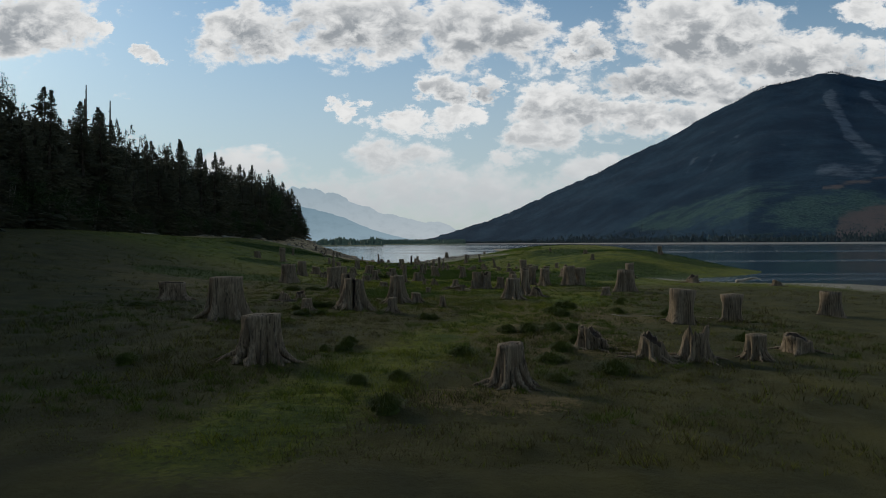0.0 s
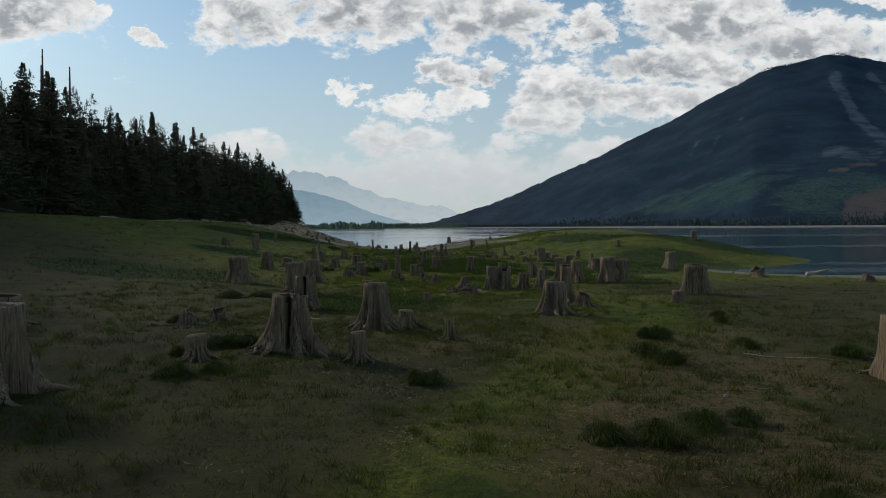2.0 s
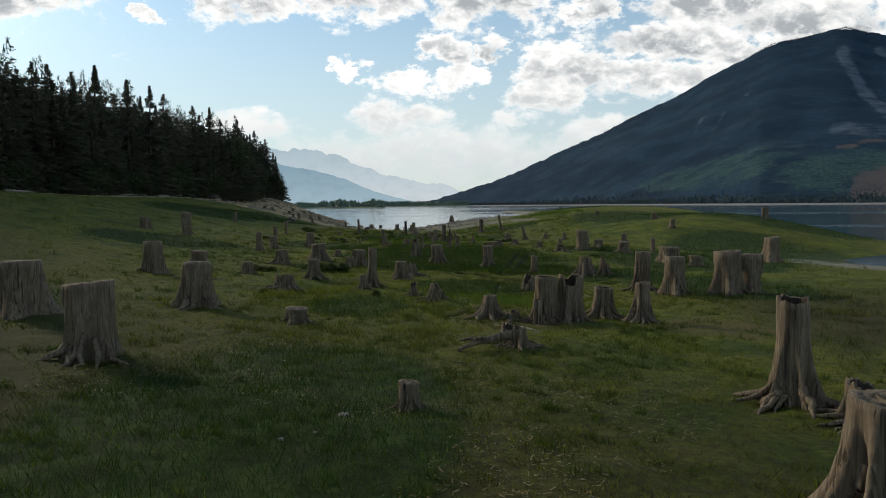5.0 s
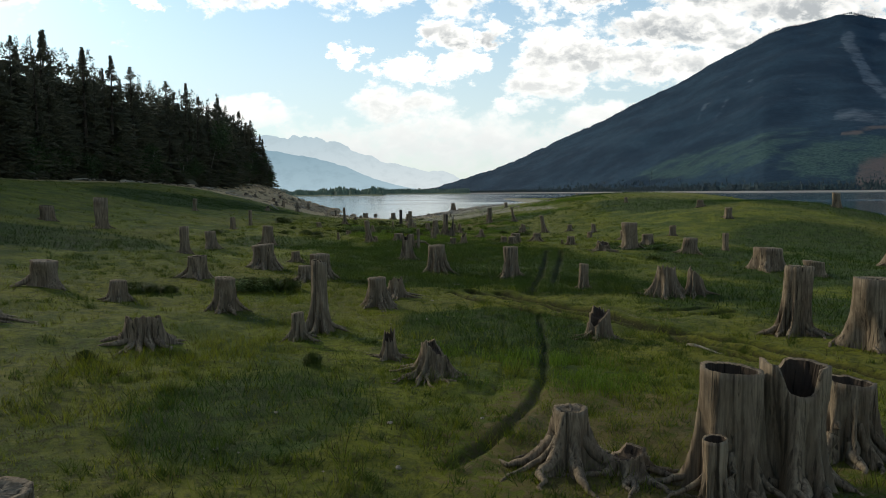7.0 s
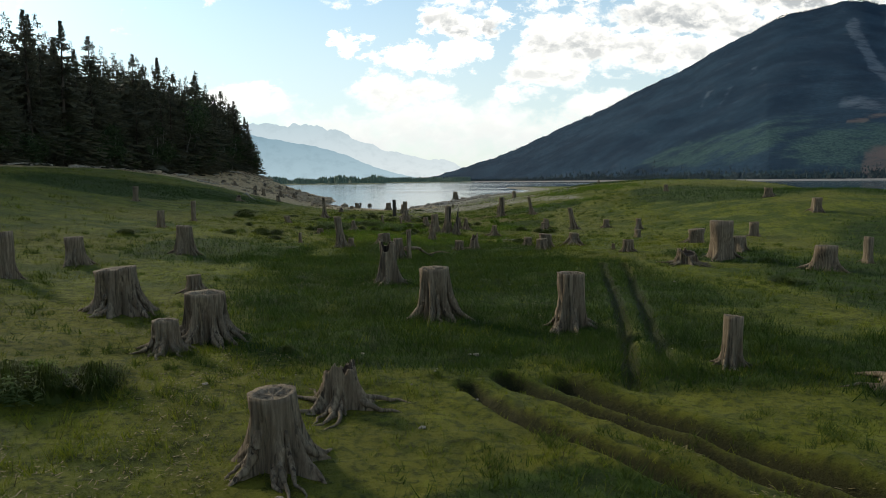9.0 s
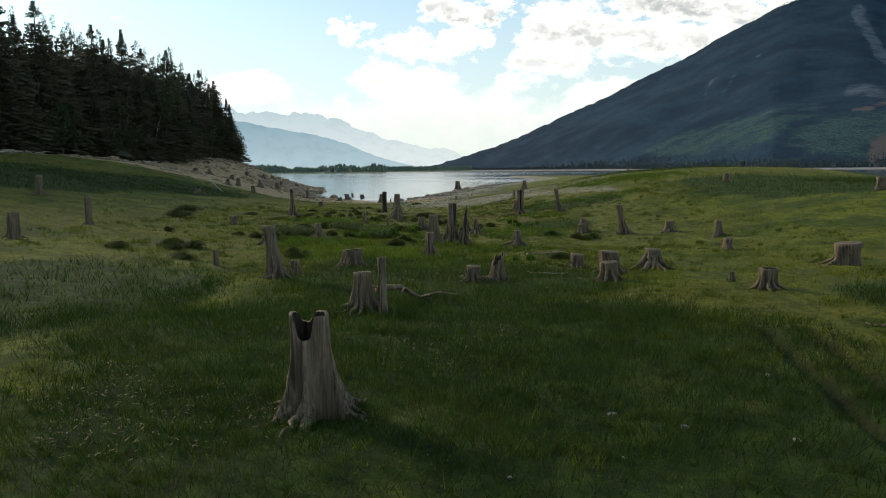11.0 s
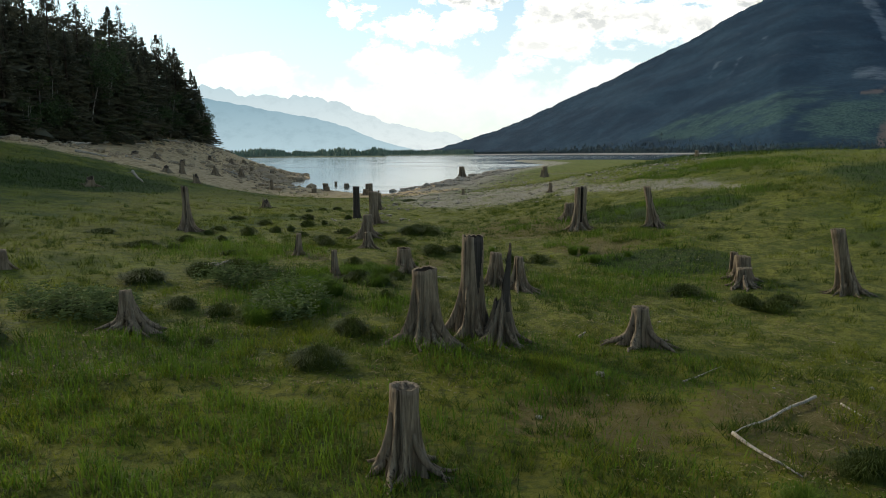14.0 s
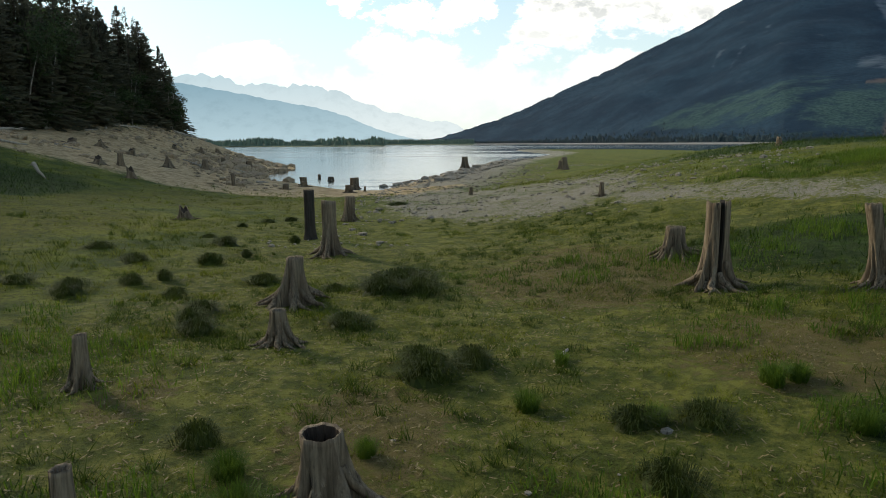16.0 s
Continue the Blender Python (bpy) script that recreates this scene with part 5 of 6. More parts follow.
def build_lush():
    rng = np.random.default_rng(6)
    tris = []
    for sx, sy, rx, ry in LUSH_SPOTS:
        k = int(3.14 * rx * ry * (300 if rx < 2 else 175))
        a, r = rng.uniform(0, 6.283, k), np.sqrt(rng.uniform(0, 1, k)) * rng.uniform(0.7, 1.15, k)
        x, y = sx + np.cos(a) * r * rx, sy + np.sin(a) * r * ry
        keep = (fbm(x, y, 1.1, 2, 77.0) > -0.25) & (meadow_mask(x, y) > 0.5)
        x, y, r = x[keep], y[keep], r[keep]
        k = len(x)
        tall = rng.uniform(0.12, 0.30, k) * (1.1 - 0.45 * r) * (0.55 + 0.85 * smooth01(fbm(x, y, 1.6, 2, 78.0), -0.2, 0.45))
        tris.append(blade_tris(rng, x, y, ground(x, y) + relief(x, y), tall, rng.uniform(0.009, 0.017, k), rng.uniform(0.2, 1.0, k), 2))
    tagged(tri_object("long_grass", np.concatenate(tris), LUSH), "patches of longer bright green grass", "long grass", kind="stuff")


def build_deep():
    """The long dark grass, denser near the camera's line."""
    rng = np.random.default_rng(26)
    tris = []
    for cx, cy, rx, ry in DEEP_SPOTS:
        k = int(3.14 * rx * ry * (330 if abs(cx) < 6 else 60))
        x, y = cx + rng.uniform(-1.2, 1.2, k) * rx, cy + rng.uniform(-1.2, 1.2, k) * ry
        keep = (np.minimum(1, 1.6 * deep_grass(x, y)) > rng.uniform(0, 1, k)) & (meadow_mask(x, y) > rng.uniform(0, 1, k))
        x, y = x[keep], y[keep]
        k = len(x)
        tall = rng.uniform(0.10, 0.24, k) * (0.7 + 0.6 * smooth01(fbm(x, y, 1.2, 2, 71.0), -0.3, 0.4))
        tris.append(blade_tris(rng, x, y, ground(x, y) + relief(x, y), tall, rng.uniform(0.008, 0.015, k) * (1 if abs(cx) < 6 else 2), rng.uniform(0.2, 0.9, k), 1))
    tagged(tri_object("dark_grass", np.concatenate(tris), DEEP), "patches of long dark green grass", "long grass", kind="stuff")


def herb_patch(sx, sy, rx, ry, seed):
    """A bed of pale-leaved herbs: upright stems, each with pairs of long narrow leaves."""
    rng = np.random.default_rng(seed)
    k = int(3.14 * rx * ry * 46)
    a, r = rng.uniform(0, 6.283, k), np.sqrt(rng.uniform(0, 1, k)) * rng.uniform(0.8, 1.1, k)
    x, y = sx + np.cos(a) * r * rx, sy + np.sin(a) * r * ry
    z, tall = ground(x, y) + relief(x, y), rng.uniform(0.22, 0.42, k)
    tris = []
    for f in (0.25, 0.4, 0.55, 0.7, 0.85, 1.0):
        for _ in range(2):
            t = rng.uniform(0, 6.283, k)
            d, s = np.stack([np.cos(t), np.sin(t), np.zeros(k)], -1), np.stack([-np.sin(t), np.cos(t), np.zeros(k)], -1)
            c = np.stack([x, y, z + tall * f], -1)
            ln, w = rng.uniform(0.08, 0.16, k)[:, None], rng.uniform(0.012, 0.022, k)[:, None]
            tip = c + d * ln + [0, 0, 0.02]
            mid = c + d * ln * 0.45 + np.array([0, 0, 0.035])
            tris += [np.stack([c, mid + s * w, tip], 1), np.stack([c, tip, mid - s * w], 1)]
    ob = tri_object("herb_bed", np.concatenate(tris), HERB)
    tagged(ob, "bed of pale grey-green leafy herbs among tussocks", "herb bed", "beds of pale herbs", kind="stuff")


build_turf()
build_tufts()
build_litter()
build_lush()
build_deep()
for n_bed, (hx, hy, hrx, hry) in enumerate(((-6.6, 98.3, 1.1, 0.9), (-4.7, 101.4, 0.9, 0.7), (-5.9, 64.6, 0.9, 0.45), (-3.1, 99.6, 0.75, 1.6))):
    herb_patch(hx, hy, hrx, hry, 50 + n_bed)


def grass_clump_model(seed):
    """A fountain of long grass, one metre across: blades that rise, bow over and hang."""
    rng = np.random.default_rng(seed)
    k = 560
    a, r = rng.uniform(0, 6.283, k), np.sqrt(rng.uniform(0, 1, k)) * 0.30
    root = np.stack([np.cos(a) * r, np.sin(a) * r, 0.10 - 0.3 * r], -1)
    a = a + rng.normal(0, 0.5, k)
    out = np.stack([np.cos(a), np.sin(a), np.zeros(k)], -1)
    up = np.array([0, 0, 1.0])
    tall, reach = rng.uniform(0.22, 0.46, k)[:, None], (rng.uniform(0.05, 0.30, k) + 0.35 * r)[:, None]
    side = np.stack([-out[:, 1], out[:, 0], np.zeros(k)], -1) * rng.uniform(0.004, 0.008, k)[:, None]
    pts = [root + out * reach * f + up * tall * h for f, h in ((0, 0), (0.3, 0.72), (0.7, 1.0), (1.15, 0.82))]
    tris = []
    for q, (p0, p1) in enumerate(zip(pts, pts[1:])):
        w0, w1 = 1 - 0.18 * q, 0.82 - 0.18 * q
        tris.append(np.stack([p0 - side * w0, p0 + side * w0, p1 + side * w1], 1))
        if q < 2:
            tris.append(np.stack([p0 - side * w0, p1 + side * w1, p1 - side * w1], 1))
    return tagged(tri_object("grass_clump", np.concatenate(tris), LUSH), "bright green clump of long drooping grass", "grass clump", "clumps of long grass")


CLUMPS = [(-3.4, 98.3, 0.8), (-3.1, 98.9, 0.85), (-3.3, 99.5, 0.9), (-2.9, 100.1, 0.9), (-3.3, 100.5, 0.8), (-2.6, 99.5, 0.7),
          (-2.89, 101.19, 0.94), (-3.19, 101.01, 0.72), (-2.49, 101.07, 0.72), (-1.79, 103.65, 0.65), (-2.09, 103.44, 0.58), (-2.09, 104.36, 0.43), (-2.32, 103.06, 0.65), (-1.46, 103.32, 0.58),
          (-1.65, 102.09, 0.72), (3.71, 106.48, 0.5), (4.06, 106.58, 0.43), (0.76, 105.99, 0.4), (-4.89, 103.7, 0.79), (-4.99, 103.28, 0.65), (1.37, 107.41, 0.29), (2.06, 105.62, 0.43),
          (-4.97, 65.35, 0.65), (-5.54, 65.51, 0.65), (-4.54, 65.43, 0.58), (3.15, 92.07, 0.43), (4.07, 105.23, 0.36), (5.18, 105.84, 0.29), (-0.49, 101.81, 0.36), (-0.91, 104.8, 0.29)]


def build_clumps():
    rng = np.random.default_rng(44)
    models = [grass_clump_model(300 + s) for s in range(3)]
    for x, y, wide in CLUMPS:
        ob = copy_thing(models[int(rng.integers(0, 3))], pose(x, y, ground_at(x, y) - 0.03, 0, 0, rng.uniform(0, 360)))
        ob.scale = (wide, wide * rng.uniform(0.8, 1.0), (0.25 + 0.65 * wide) * rng.uniform(0.85, 1.1))
    for m in models:
        bpy.data.objects.remove(m)


build_clumps()


# ---- driftwood, sticks and stones ----
def stick(points, thick, name="stick", label="bleached grey stick lying in the grass", branches=0, mat=None):
    """A limb of wood lying on the ground; points are (x, y, height over the ground)."""
    rng = np.random.default_rng(int(abs(points[0][0]) * 401 + points[0][1] * 89) % 9973)
    ox, oy = points[0][0], points[0][1]
    base = empty(name, ox, oy, ground_at(ox, oy))
    oz = ground_at(ox, oy)
    path = []
    for (ax, ay, ah), (bx, by, bh) in zip(points, points[1:]):
        for f in (0, 0.25, 0.5, 0.75):
            px, py = ax + (bx - ax) * f + rng.normal(0, 0.15 * thick), ay + (by - ay) * f + rng.normal(0, 0.15 * thick)
            path.append((px - ox, py - oy, ground_at(px, py) - oz + ah + (bh - ah) * f + thick * 0.4 + rng.normal(0, thick * 0.06)))
    px, py, ph = points[-1]
    path.append((px - ox, py - oy, ground_at(px, py) - oz + ph + thick * 0.3))
    radii = np.linspace(thick, thick * 0.35, len(path))
    v, f = tube(path, radii, 7)
    mesh_object("limb", v, f, mat or DRIFT, True, base)
    for _ in range(branches):
        i = int(rng.integers(1, len(path) - 1))
        p, a = np.array(path[i]), rng.uniform(0, 6.28)
        ln = rng.uniform(4, 10) * thick
        v, f = tube([p, p + [math.cos(a) * ln * 0.5, math.sin(a) * ln * 0.5, ln * 0.15], p + [math.cos(a) * ln, math.sin(a) * ln, ln * 0.1]], [thick * 0.5, thick * 0.35, thick * 0.12], 6)
        mesh_object("twig", v, f, mat or DRIFT, True, base)
    return tagged(base, label, "driftwood" if "drift" in name or "log" in name else "stick")


stick([(-1.25, 82.3, 0.40), (-0.8, 82.9, 0.38), (-0.2, 83.4, 0.0)], 0.085, "fallen_log", "weathered grey branch log that leans on a stump", 3, WOOD)
stick([(2.05, 46.4, 0.25), (1.45, 46.2, 0.16), (0.8, 45.7, 0.0)], 0.11, "fallen_log", "dark weathered branch fallen from a broken stump", 2, WOOD)
stick([(4.86, 95.09, 0.06), (3.88, 94.28, 0.05), (3.19, 93.69, 0.03)], 0.022, branches=1)
stick([(3.19, 93.69, 0.04), (3.5, 92.76, 0.02)], 0.024, branches=1)
stick([(3.4, 95.9, 0.0), (4.1, 96.3, 0.02)], 0.014)
stick([(5.1, 94.9, 0.0), (5.15, 94.3, 0.0)], 0.016)
stick([(1.3, 107.5, 0.0), (1.5, 107.7, 0.09)], 0.05, "driftwood_chunk", "short pale chunk of driftwood")
stick([(-0.6, 103.2, 0.0), (0.0, 103.4, 0.0)], 0.018)
stick([(2.35, 98.3, 0.0), (2.45, 98.2, 0.14)], 0.035, "driftwood_chunk", "short pale chunk of driftwood")
stick([(2.9, 48.6, 0.0), (2.2, 49.6, 0.05), (1.9, 50.2, 0.0)], 0.03, branches=1)
stick([(2.6, 88.5, 0.0), (3.3, 88.0, 0.04), (3.7, 88.2, 0.0)], 0.02, branches=2)
stick([(6.9, 90.2, 0.0), (7.1, 89.2, 0.02)], 0.025, branches=1)
stick([(-6.5, 103.8, 0.0), (-5.6, 103.9, 0.03), (-4.9, 104.0, 0.0)], 0.07, "driftwood_log", "grey driftwood log among tussocks", 3)
stick([(5.6, 58.2, 0.0), (6.3, 57.2, 0.04)], 0.035, branches=2)
stick([(-3.7, 34.2, 0.0), (-3.1, 33.3, 0.05)], 0.02)
stick([(8.3, 29.6, 0.0), (10.3, 28.7, 0.03)], 0.02)
stick([(11.5, 29.5, 0.0), (13.6, 28.0, 0.03)], 0.022)
stick([(-46.6, 118.5, 0.0), (-43.9, 115.5, 0.1)], 0.16, "driftwood_log", "pale driftwood log at the edge of the woods")
stick([(-45.4, 144.8, 0.0), (-43.3, 140.5, 0.1)], 0.16, "driftwood_log", "pale driftwood log at the edge of the woods")
stick([(-40.5, 180.0, 0.1), (-36.9, 182.5, 0.5)], 0.17, "driftwood_log", "bleached driftwood log stranded on the bank", 2)
stick([(-36.5, 190.0, 0.4), (-33.0, 192.5, 0.6)], 0.14, "driftwood_log", "bleached driftwood log stranded on the bank", 1)
stick([(-23.3, 136.8, 0.5), (-22.0, 135.6, 0.0)], 0.12, "driftwood_log", "bleached driftwood log stranded on the bank", 1)
stick([(30.8, 68.8, 0.1), (33.2, 69.6, 0.5)], 0.2, "driftwood_log", "bleached driftwood log by the water", 1)


def build_bank_debris():
    """Drift logs and small root stumps stranded on the sandy bank."""
    rng = np.random.default_rng(77)
    for _ in range(26):
        x, y = rng.uniform(-34, -14), rng.uniform(144, 196)
        if not 0.0 < float(ground(x, y)) < 4.5 or x + 0.10 * (y - 150) > -12:
            continue
        if rng.uniform() < 0.5:
            stump(x, y, rng.uniform(0.4, 1.0), rng.uniform(0.3, 0.7), rng.uniform(0.8, 1.5), "low", roots=4)
        else:
            a, ln = rng.uniform(0, 3.14), rng.uniform(1.0, 3.2)
            stick([(x, y, 0.05), (x + math.cos(a) * ln, y + math.sin(a) * ln, rng.uniform(0.0, 0.35))], rng.uniform(0.07, 0.14), "driftwood_log", "bleached driftwood log stranded on the bank", 1)


build_bank_debris()


def build_edge_logs():
    """Bleached logs washed up along the foot of the woods."""
    rng = np.random.default_rng(78)
    for _ in range(16):
        y = rng.uniform(95, 185)
        x, a, ln = edge_x(y) + rng.uniform(1.0, 4.5), rng.uniform(1.0, 2.2), rng.uniform(1.5, 4.5)
        stick([(x, y, 0.05), (x + math.cos(a) * ln, y + math.sin(a) * ln, rng.uniform(0.0, 0.25))], rng.uniform(0.09, 0.17), "driftwood_log", "pale driftwood log at the edge of the woods", 1)


build_edge_logs()


def stone_mesh(seed):
    rng = np.random.default_rng(seed)
    bm = bmesh.new()
    bmesh.ops.create_icosphere(bm, subdivisions=1, radius=1.0)
    for vert in bm.verts:
        vert.co *= rng.uniform(0.78, 1.2)
    v, f = [tuple(q.co) for q in bm.verts], [tuple(q.index for q in p.verts) for p in bm.faces]
    bm.free()
    return np.array(v), np.array(f)


def build_stones(name, label, x, y, size, seed, mat):
    """Many loose stones, joined: nobody could count them."""
    rng = np.random.default_rng(seed)
    shapes = [stone_mesh(s) for s in range(6)]
    tris = []
    for px, py, s in zip(x, y, size):
        v, f = shapes[int(rng.integers(0, 6))]
        a = rng.uniform(0, 6.283)
        c, d = math.cos(a) * s, math.sin(a) * s
        q = v @ np.array([[c, -d, 0], [d, c, 0], [0, 0, s * rng.uniform(0.45, 0.8)]]).T + [px, py, ground_at(px, py) + 0.12 * s]
        tris.append(q[f])
    tagged(tri_object(name, np.concatenate(tris), mat), label, "stones", kind="stuff")


def spots(rng, k, x0, x1, y0, y1, test):
    x, y = rng.uniform(x0, x1, k), rng.uniform(y0, y1, k)
    keep = test(x, y)
    return x[keep], y[keep]


srng = np.random.default_rng(9)
sx, sy = spots(srng, 260, -31, -20, 176, 206, lambda x, y: (ground(x, y) > -0.7) & (ground(x, y) < 2.0))
build_stones("shore_boulders", "tan boulders tumbled at the tip of the sandy bank", sx, sy, srng.gamma(2.0, 0.14, len(sx)) + 0.15, 5, BANK_STONE)
sx, sy = spots(srng, 8000, -6, 22, 118, 200, lambda x, y: (ground(x, y) > -0.55) & ((ground(x, y) < 0.45) | (np.hypot((x - 6) / 10.5, (y - 133) / 12) < 1)) & (fbm(x, y, 0.3, 2, 5.0) > -0.3))
build_stones("beach_stones", "loose grey stones and pebbles on the gravel beach", sx, sy, srng.gamma(2.0, 0.021, len(sx)) + 0.02, 1, STONE)
sx, sy = spots(srng, 2600, -6, 26, 158, 260, lambda x, y: (ground(x, y) > -0.6) & (np.abs(x - np.interp(y, [158, 176, 201, 229, 260], [-4, -1, 4, 10, 18])) < 4))
build_stones("spit_rocks", "grey rocks heaped along the stony spit", sx, sy, srng.gamma(2.0, 0.085, len(sx)) + 0.06, 4, STONE)
sx, sy = spots(srng, 3000, -44, -12, 138, 215, lambda x, y: (ground(x, y) > -0.5) & (ground(x, y) < 6.3) & (smooth01(-x - 0.10 * (y - 150), 9, 17) * smooth01(y - 0.32 * (x + 30), 137, 149) > 0.5) & (fbm(x, y, 0.12, 2, 2.0) > -0.15))
build_stones("bank_stones", "tan rocks strewn over the sandy bank", sx, sy, srng.gamma(1.6, 0.09, len(sx)) + 0.05, 2, BANK_STONE)
sx, sy = spots(srng, 380, -3.5, 7.5, 20, 110, lambda x, y: fbm(x, y, 0.35, 2, 61.0) > 0.1)
build_stones("field_stones", "scattered small pale stones in the turf", sx, sy, srng.gamma(2.0, 0.012, len(sx)) + 0.012, 3, STONE)


# ---- far shores ----
def cone_trees(name, label, x, y, z, tall, wide, seed, mat):
    """A far belt of conifers, too many to count: ragged four-sided spires in three tiers."""
    rng = np.random.default_rng(seed)
    tris = []
    k = len(x)
    for tier, (lo, hi, r) in enumerate(((0.05, 0.55, 1.0), (0.35, 0.8, 0.68), (0.6, 1.0, 0.42))):
        a0 = rng.uniform(0, 6.28, k)
        top = np.stack([x, y, z + tall * hi], -1)
        for s in range(4):
            p = [np.stack([x + np.cos(a0 + 1.571 * q) * wide * r, y + np.sin(a0 + 1.571 * q) * wide * r, z + tall * lo * rng.uniform(0.7, 1.2, k)], -1) for q in (s, s + 1)]
            tris.append(np.stack([p[0], p[1], top], 1))
    tagged(tri_object(name, np.concatenate(tris), mat), label, "forest", kind="stuff")


def build_spit():
    us = np.linspace(-0.75, -0.083, 90)
    rows = []
    for yy, zz in ((1290, -1.2), (1305, 0.4), (1340, 2.2), (1400, 3.0), (1500, -2)):
        rows.append(np.stack([us * yy, np.full(90, float(yy)) + 25 * fbm(us * 900, us * 0, 0.02, 2, 3.0), np.where(us > -0.086, -1.5, zz) + 0 * us], -1))
    ob = mesh_object("far_shore", np.concatenate(rows).tolist(), grid_faces(5, 90), SPIT, True)
    tagged(ob, "low pale green shore across the lake", "shore", kind="structure")
    rng = np.random.default_rng(4)
    u, y = rng.uniform(-0.75, -0.085, 2800), rng.uniform(1318, 1460, 2800)
    tall = rng.uniform(10, 19, 2800) * (0.75 + 0.35 * fbm(u * 60, u * 0, 1.0, 2, 1.0))
    cone_trees("far_woods", "belt of green conifers on the far shore", u * y, y, np.full(2800, 0.6), tall, tall * 0.32, 6, FAR_TREES)
    us = np.linspace(-0.12, 0.035, 40)
    rows = [np.stack([us * yy, np.full(40, float(yy)), np.full(40, zz)], -1) for yy, zz in ((2500, -1.2), (2525, 2.0), (2580, 4.0), (2700, -2.0))]
    tagged(mesh_object("far_shore", np.concatenate(rows).tolist(), grid_faces(4, 40), SPIT, True), "low pale green shore at the lake's far end", "shore", kind="structure")
    u, y = rng.uniform(-0.12, 0.035, 700), rng.uniform(2535, 2660, 700)
    tall = rng.uniform(8, 22, 700)
    cone_trees("far_woods", "belt of hazy conifers at the lake's far end", u * y, y, np.full(700, 1.0), tall, tall * 0.34, 16, FAR_TREES)
    k = 5200
    u = rng.uniform(-0.02, 1.1, k)
    s = np.abs(rng.normal(0, 1, k)) * np.where(np.arange(k) % 2, 0.02, 0.05)
    sh = np.interp(u, [-.05, .05, .25, .45, 1.0], [3300, 2900, 1900, 1400, 1100])
    y = sh + (3400 - sh) * s + 12
    z = LAKE + np.interp(u, [-.03, .1, .3, .6], [0.004, .045, .14, .24]) * 3400 * s ** 1.15
    tall = rng.uniform(6, 13, k)
    cone_trees("shore_woods", "dark conifers along the foot of the mountain", u * y, y, z, tall, tall * 0.36, 7, SLOPE_TREES)
    us = np.linspace(0.03, 1.1, 80)
    sh = np.interp(us, [-.05, .05, .25, .45, 1.0], [3300, 2900, 1900, 1400, 1100])
    strip = np.concatenate([np.stack([us * (sh + d), sh + d, np.full(80, h)], -1) for d, h in ((-30, -1.5), (-12, 1.2), (14, 3.0), (40, -1.0))])
    tagged(mesh_object("mountain_shore", strip.tolist(), grid_faces(4, 80), STRAND, True), "pale bare strip of shore below the mountain", "shore", kind="structure")
    rc = np.interp(np.linspace(0.05, 0.62, 700), us, us) + rng.normal(0, 0.0005, 700)
    top = np.interp(rc, [.032, .065, .098, .148, .181, .2226, .264, .3055, .347, .372, .43, .471, .513, .546, .572, .62], [.0225, .032, .045, .067, .083, .100, .122, .141, .160, .177, .206, .229, .236, .244, .2505, .240]) * 3400
    tall = rng.uniform(6, 13, 700)
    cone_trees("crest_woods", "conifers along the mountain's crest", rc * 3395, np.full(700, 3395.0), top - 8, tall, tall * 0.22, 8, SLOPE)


build_spit()


# ---- dead snags and leafy shrubs at the edge of the woods ----
def snag(x, y, tall, seed):
    rng = np.random.default_rng(seed)
    base = empty("dead_snag", x, y, ground_at(x, y))
    v, f = tube([(0, 0, -0.3), (0.1, 0, tall * 0.5), (0.25, 0, tall)], [0.36, 0.27, 0.09], 7)
    mesh_object("trunk", v, f, BARK, True, base)
    for k in range(9):
        z, a = tall * rng.uniform(0.45, 0.97), rng.uniform(0, 6.28)
        ln = rng.uniform(0.5, 1.6) * (1.2 - z / tall)
        v, f = tube([(0.2, 0, z), (0.2 + math.cos(a) * ln, math.sin(a) * ln, z + ln * 0.5)], [0.09, 0.03], 5)
        mesh_object("branch", v, f, BARK, True, base)
    return tagged(base, "bare dead tree rising above the woods", "dead tree", "dead trees above the woods")


snag(-60.4, 117.0, 25.7, 1)
snag(-61.0, 117.6, 23.5, 2)
snag(-56.3, 117.0, 23.0, 3)


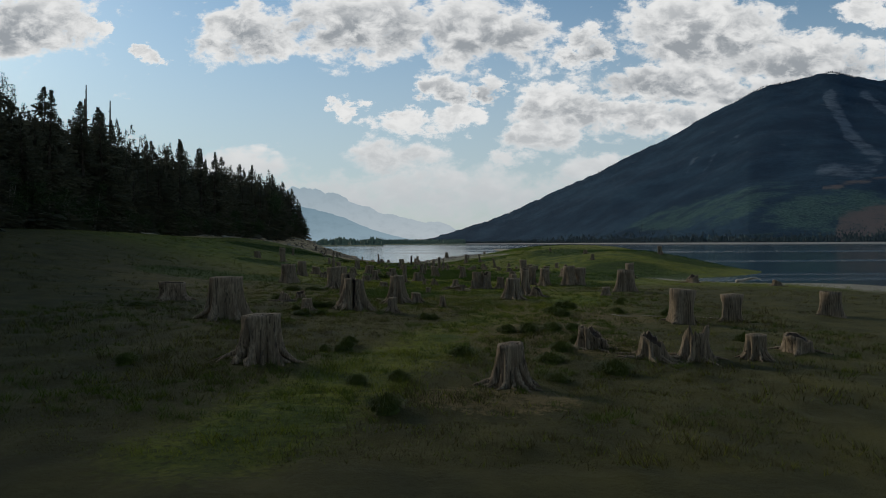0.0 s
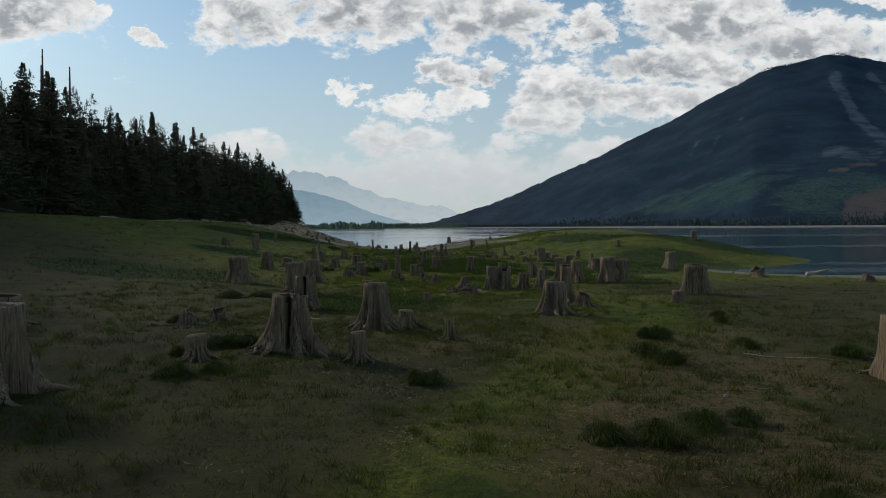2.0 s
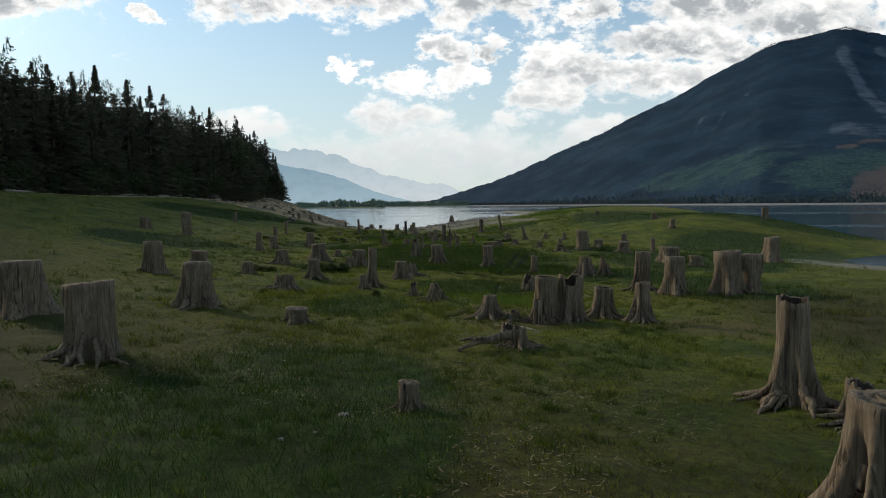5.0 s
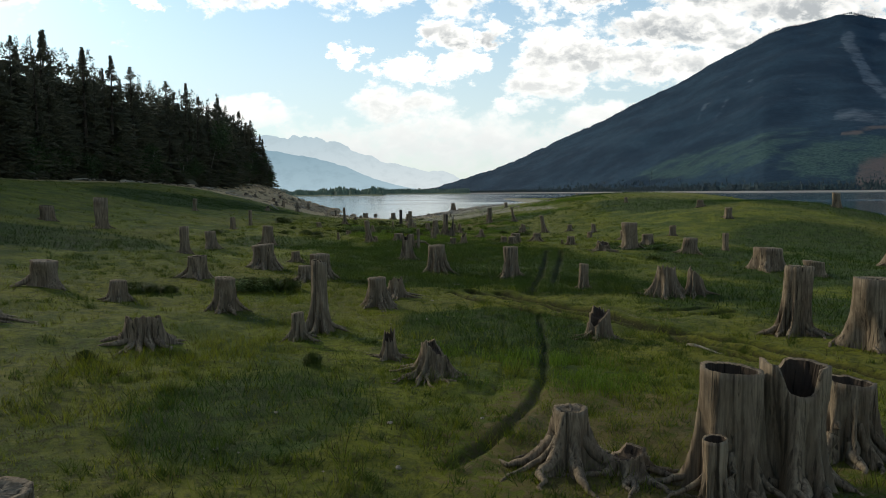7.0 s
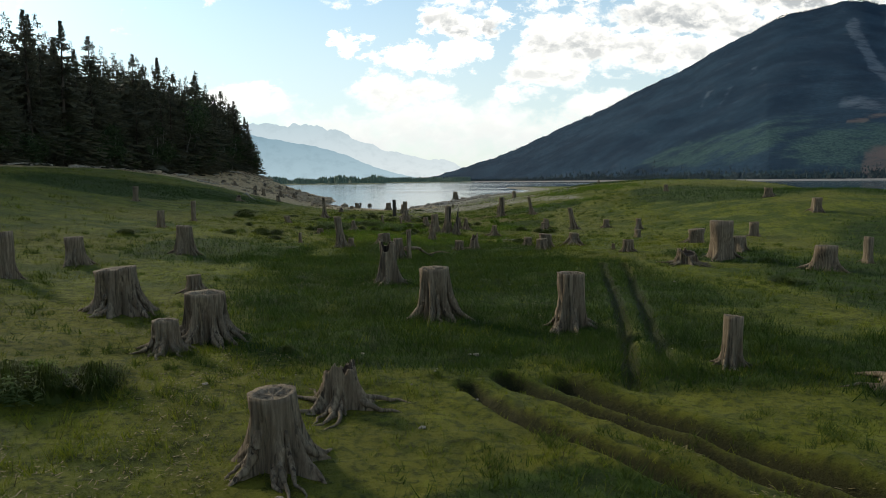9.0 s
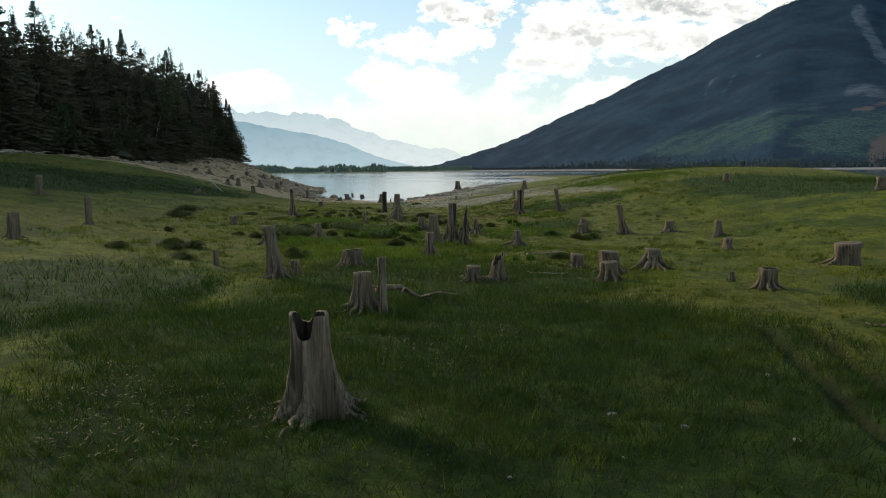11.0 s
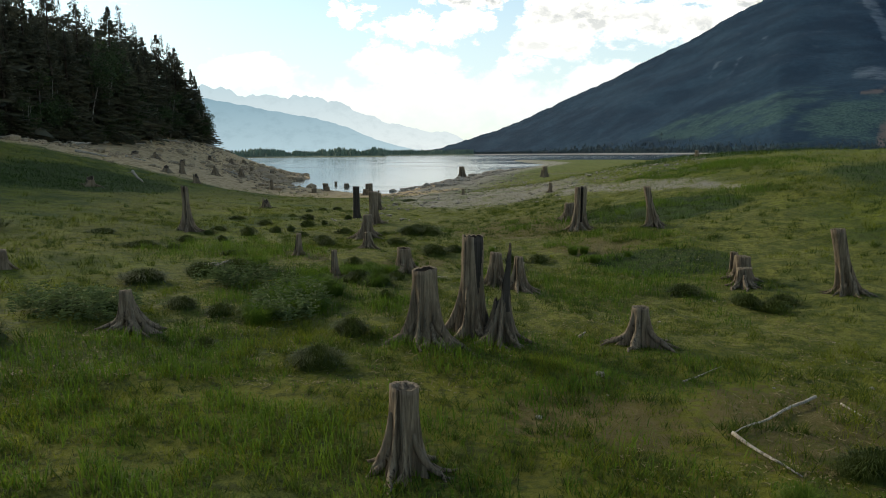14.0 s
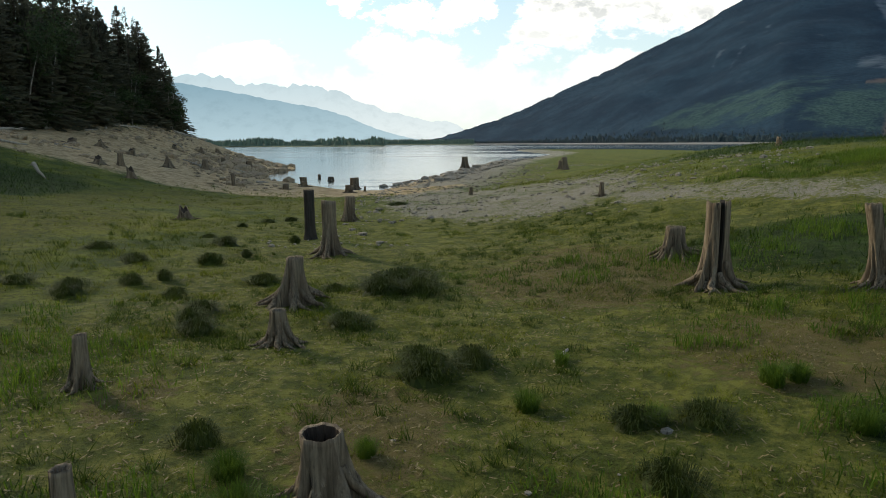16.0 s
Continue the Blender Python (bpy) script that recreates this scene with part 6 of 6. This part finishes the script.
def leafy_model(seed, tall):
    rng = np.random.default_rng(seed)
    base = empty("willow", 0, 0, -60)
    for k in range(3):
        a = rng.uniform(0, 6.28)
        v, f = tube([(0.15 * k, 0, -0.2), (0.4 * math.cos(a), 0.4 * math.sin(a), tall * 0.4), (1.0 * math.cos(a), 1.0 * math.sin(a), tall * 0.85)], [0.09, 0.06, 0.02], 6)
        mesh_object("stem", v, f, PALE_BARK, True, base)
    k = 2600
    lobes = rng.uniform(-1, 1, (9, 3)) * [1.3, 1.3, 0.36 * tall] + [0, 0, 0.52 * tall]
    c = lobes[rng.integers(0, 9, k)] + rng.normal(0, 1, (k, 3)) * [0.5, 0.5, 0.5]
    d = rng.normal(0, 1, (k, 3))
    d /= np.linalg.norm(d, axis=1, keepdims=True)
    s = np.cross(d, rng.normal(0, 1, (k, 3)))
    s /= np.linalg.norm(s, axis=1, keepdims=True)
    size = rng.uniform(0.10, 0.20, k)[:, None]
    crown = tri_object("crown", np.stack([c - s * size * 0.6, c + s * size * 0.6, c + d * size * 1.6], 1), LEAVES)
    crown.parent = base
    return tagged(base, "leafy green willow shrub at the foot of the woods", "shrub", "leafy shrubs along the woods")


def build_shrubs():
    rng = np.random.default_rng(31)
    models = [leafy_model(70 + i, h) for i, h in enumerate((4.0, 5.5, 7.5))]
    y = 40.0
    while y < 200:
        y += rng.uniform(2.0, 4.6)
        x = edge_x(y) + rng.uniform(-0.6, 1.3)
        ob = copy_thing(models[int(rng.integers(0, 3))], pose(x, y, ground_at(x, y), 0, 0, rng.uniform(0, 360)))
        s = rng.uniform(0.55, 1.1)
        ob.scale = (s, s, s * rng.uniform(0.8, 1.15))
    for m in models:
        for c in list(m.children):
            bpy.data.objects.remove(c)
        bpy.data.objects.remove(m)


build_shrubs()


def birch(x, y, tall, lean, seed):
    """A pale slanting trunk with a thin leafy top in front of the dark woods."""
    rng = np.random.default_rng(seed)
    base = empty("birch", x, y, ground_at(x, y))
    v, f = tube([(0, 0, -0.2), (lean * 0.4, 0.1, tall * 0.5), (lean, 0.2, tall)], [0.09, 0.06, 0.02], 7)
    mesh_object("trunk", v, f, PALE_BARK, True, base)
    k = 900
    c = np.array([lean, 0.2, tall]) + rng.normal(0, 1, (k, 3)) * [0.9, 0.9, 1.4]
    d, s = rng.normal(0, 0.12, (k, 3)), rng.normal(0, 0.07, (k, 3))
    crown = tri_object("crown", np.stack([c - s, c + s, c + d * 1.6], 1), LEAVES)
    crown.parent = base
    return tagged(base, "pale slanting birch trunk before the dark woods", "birch tree", "birches at the edge of the woods")


birch(-42.6, 168.0, 8.5, 2.0, 1)
birch(-42.8, 172.5, 9.5, 1.6, 2)
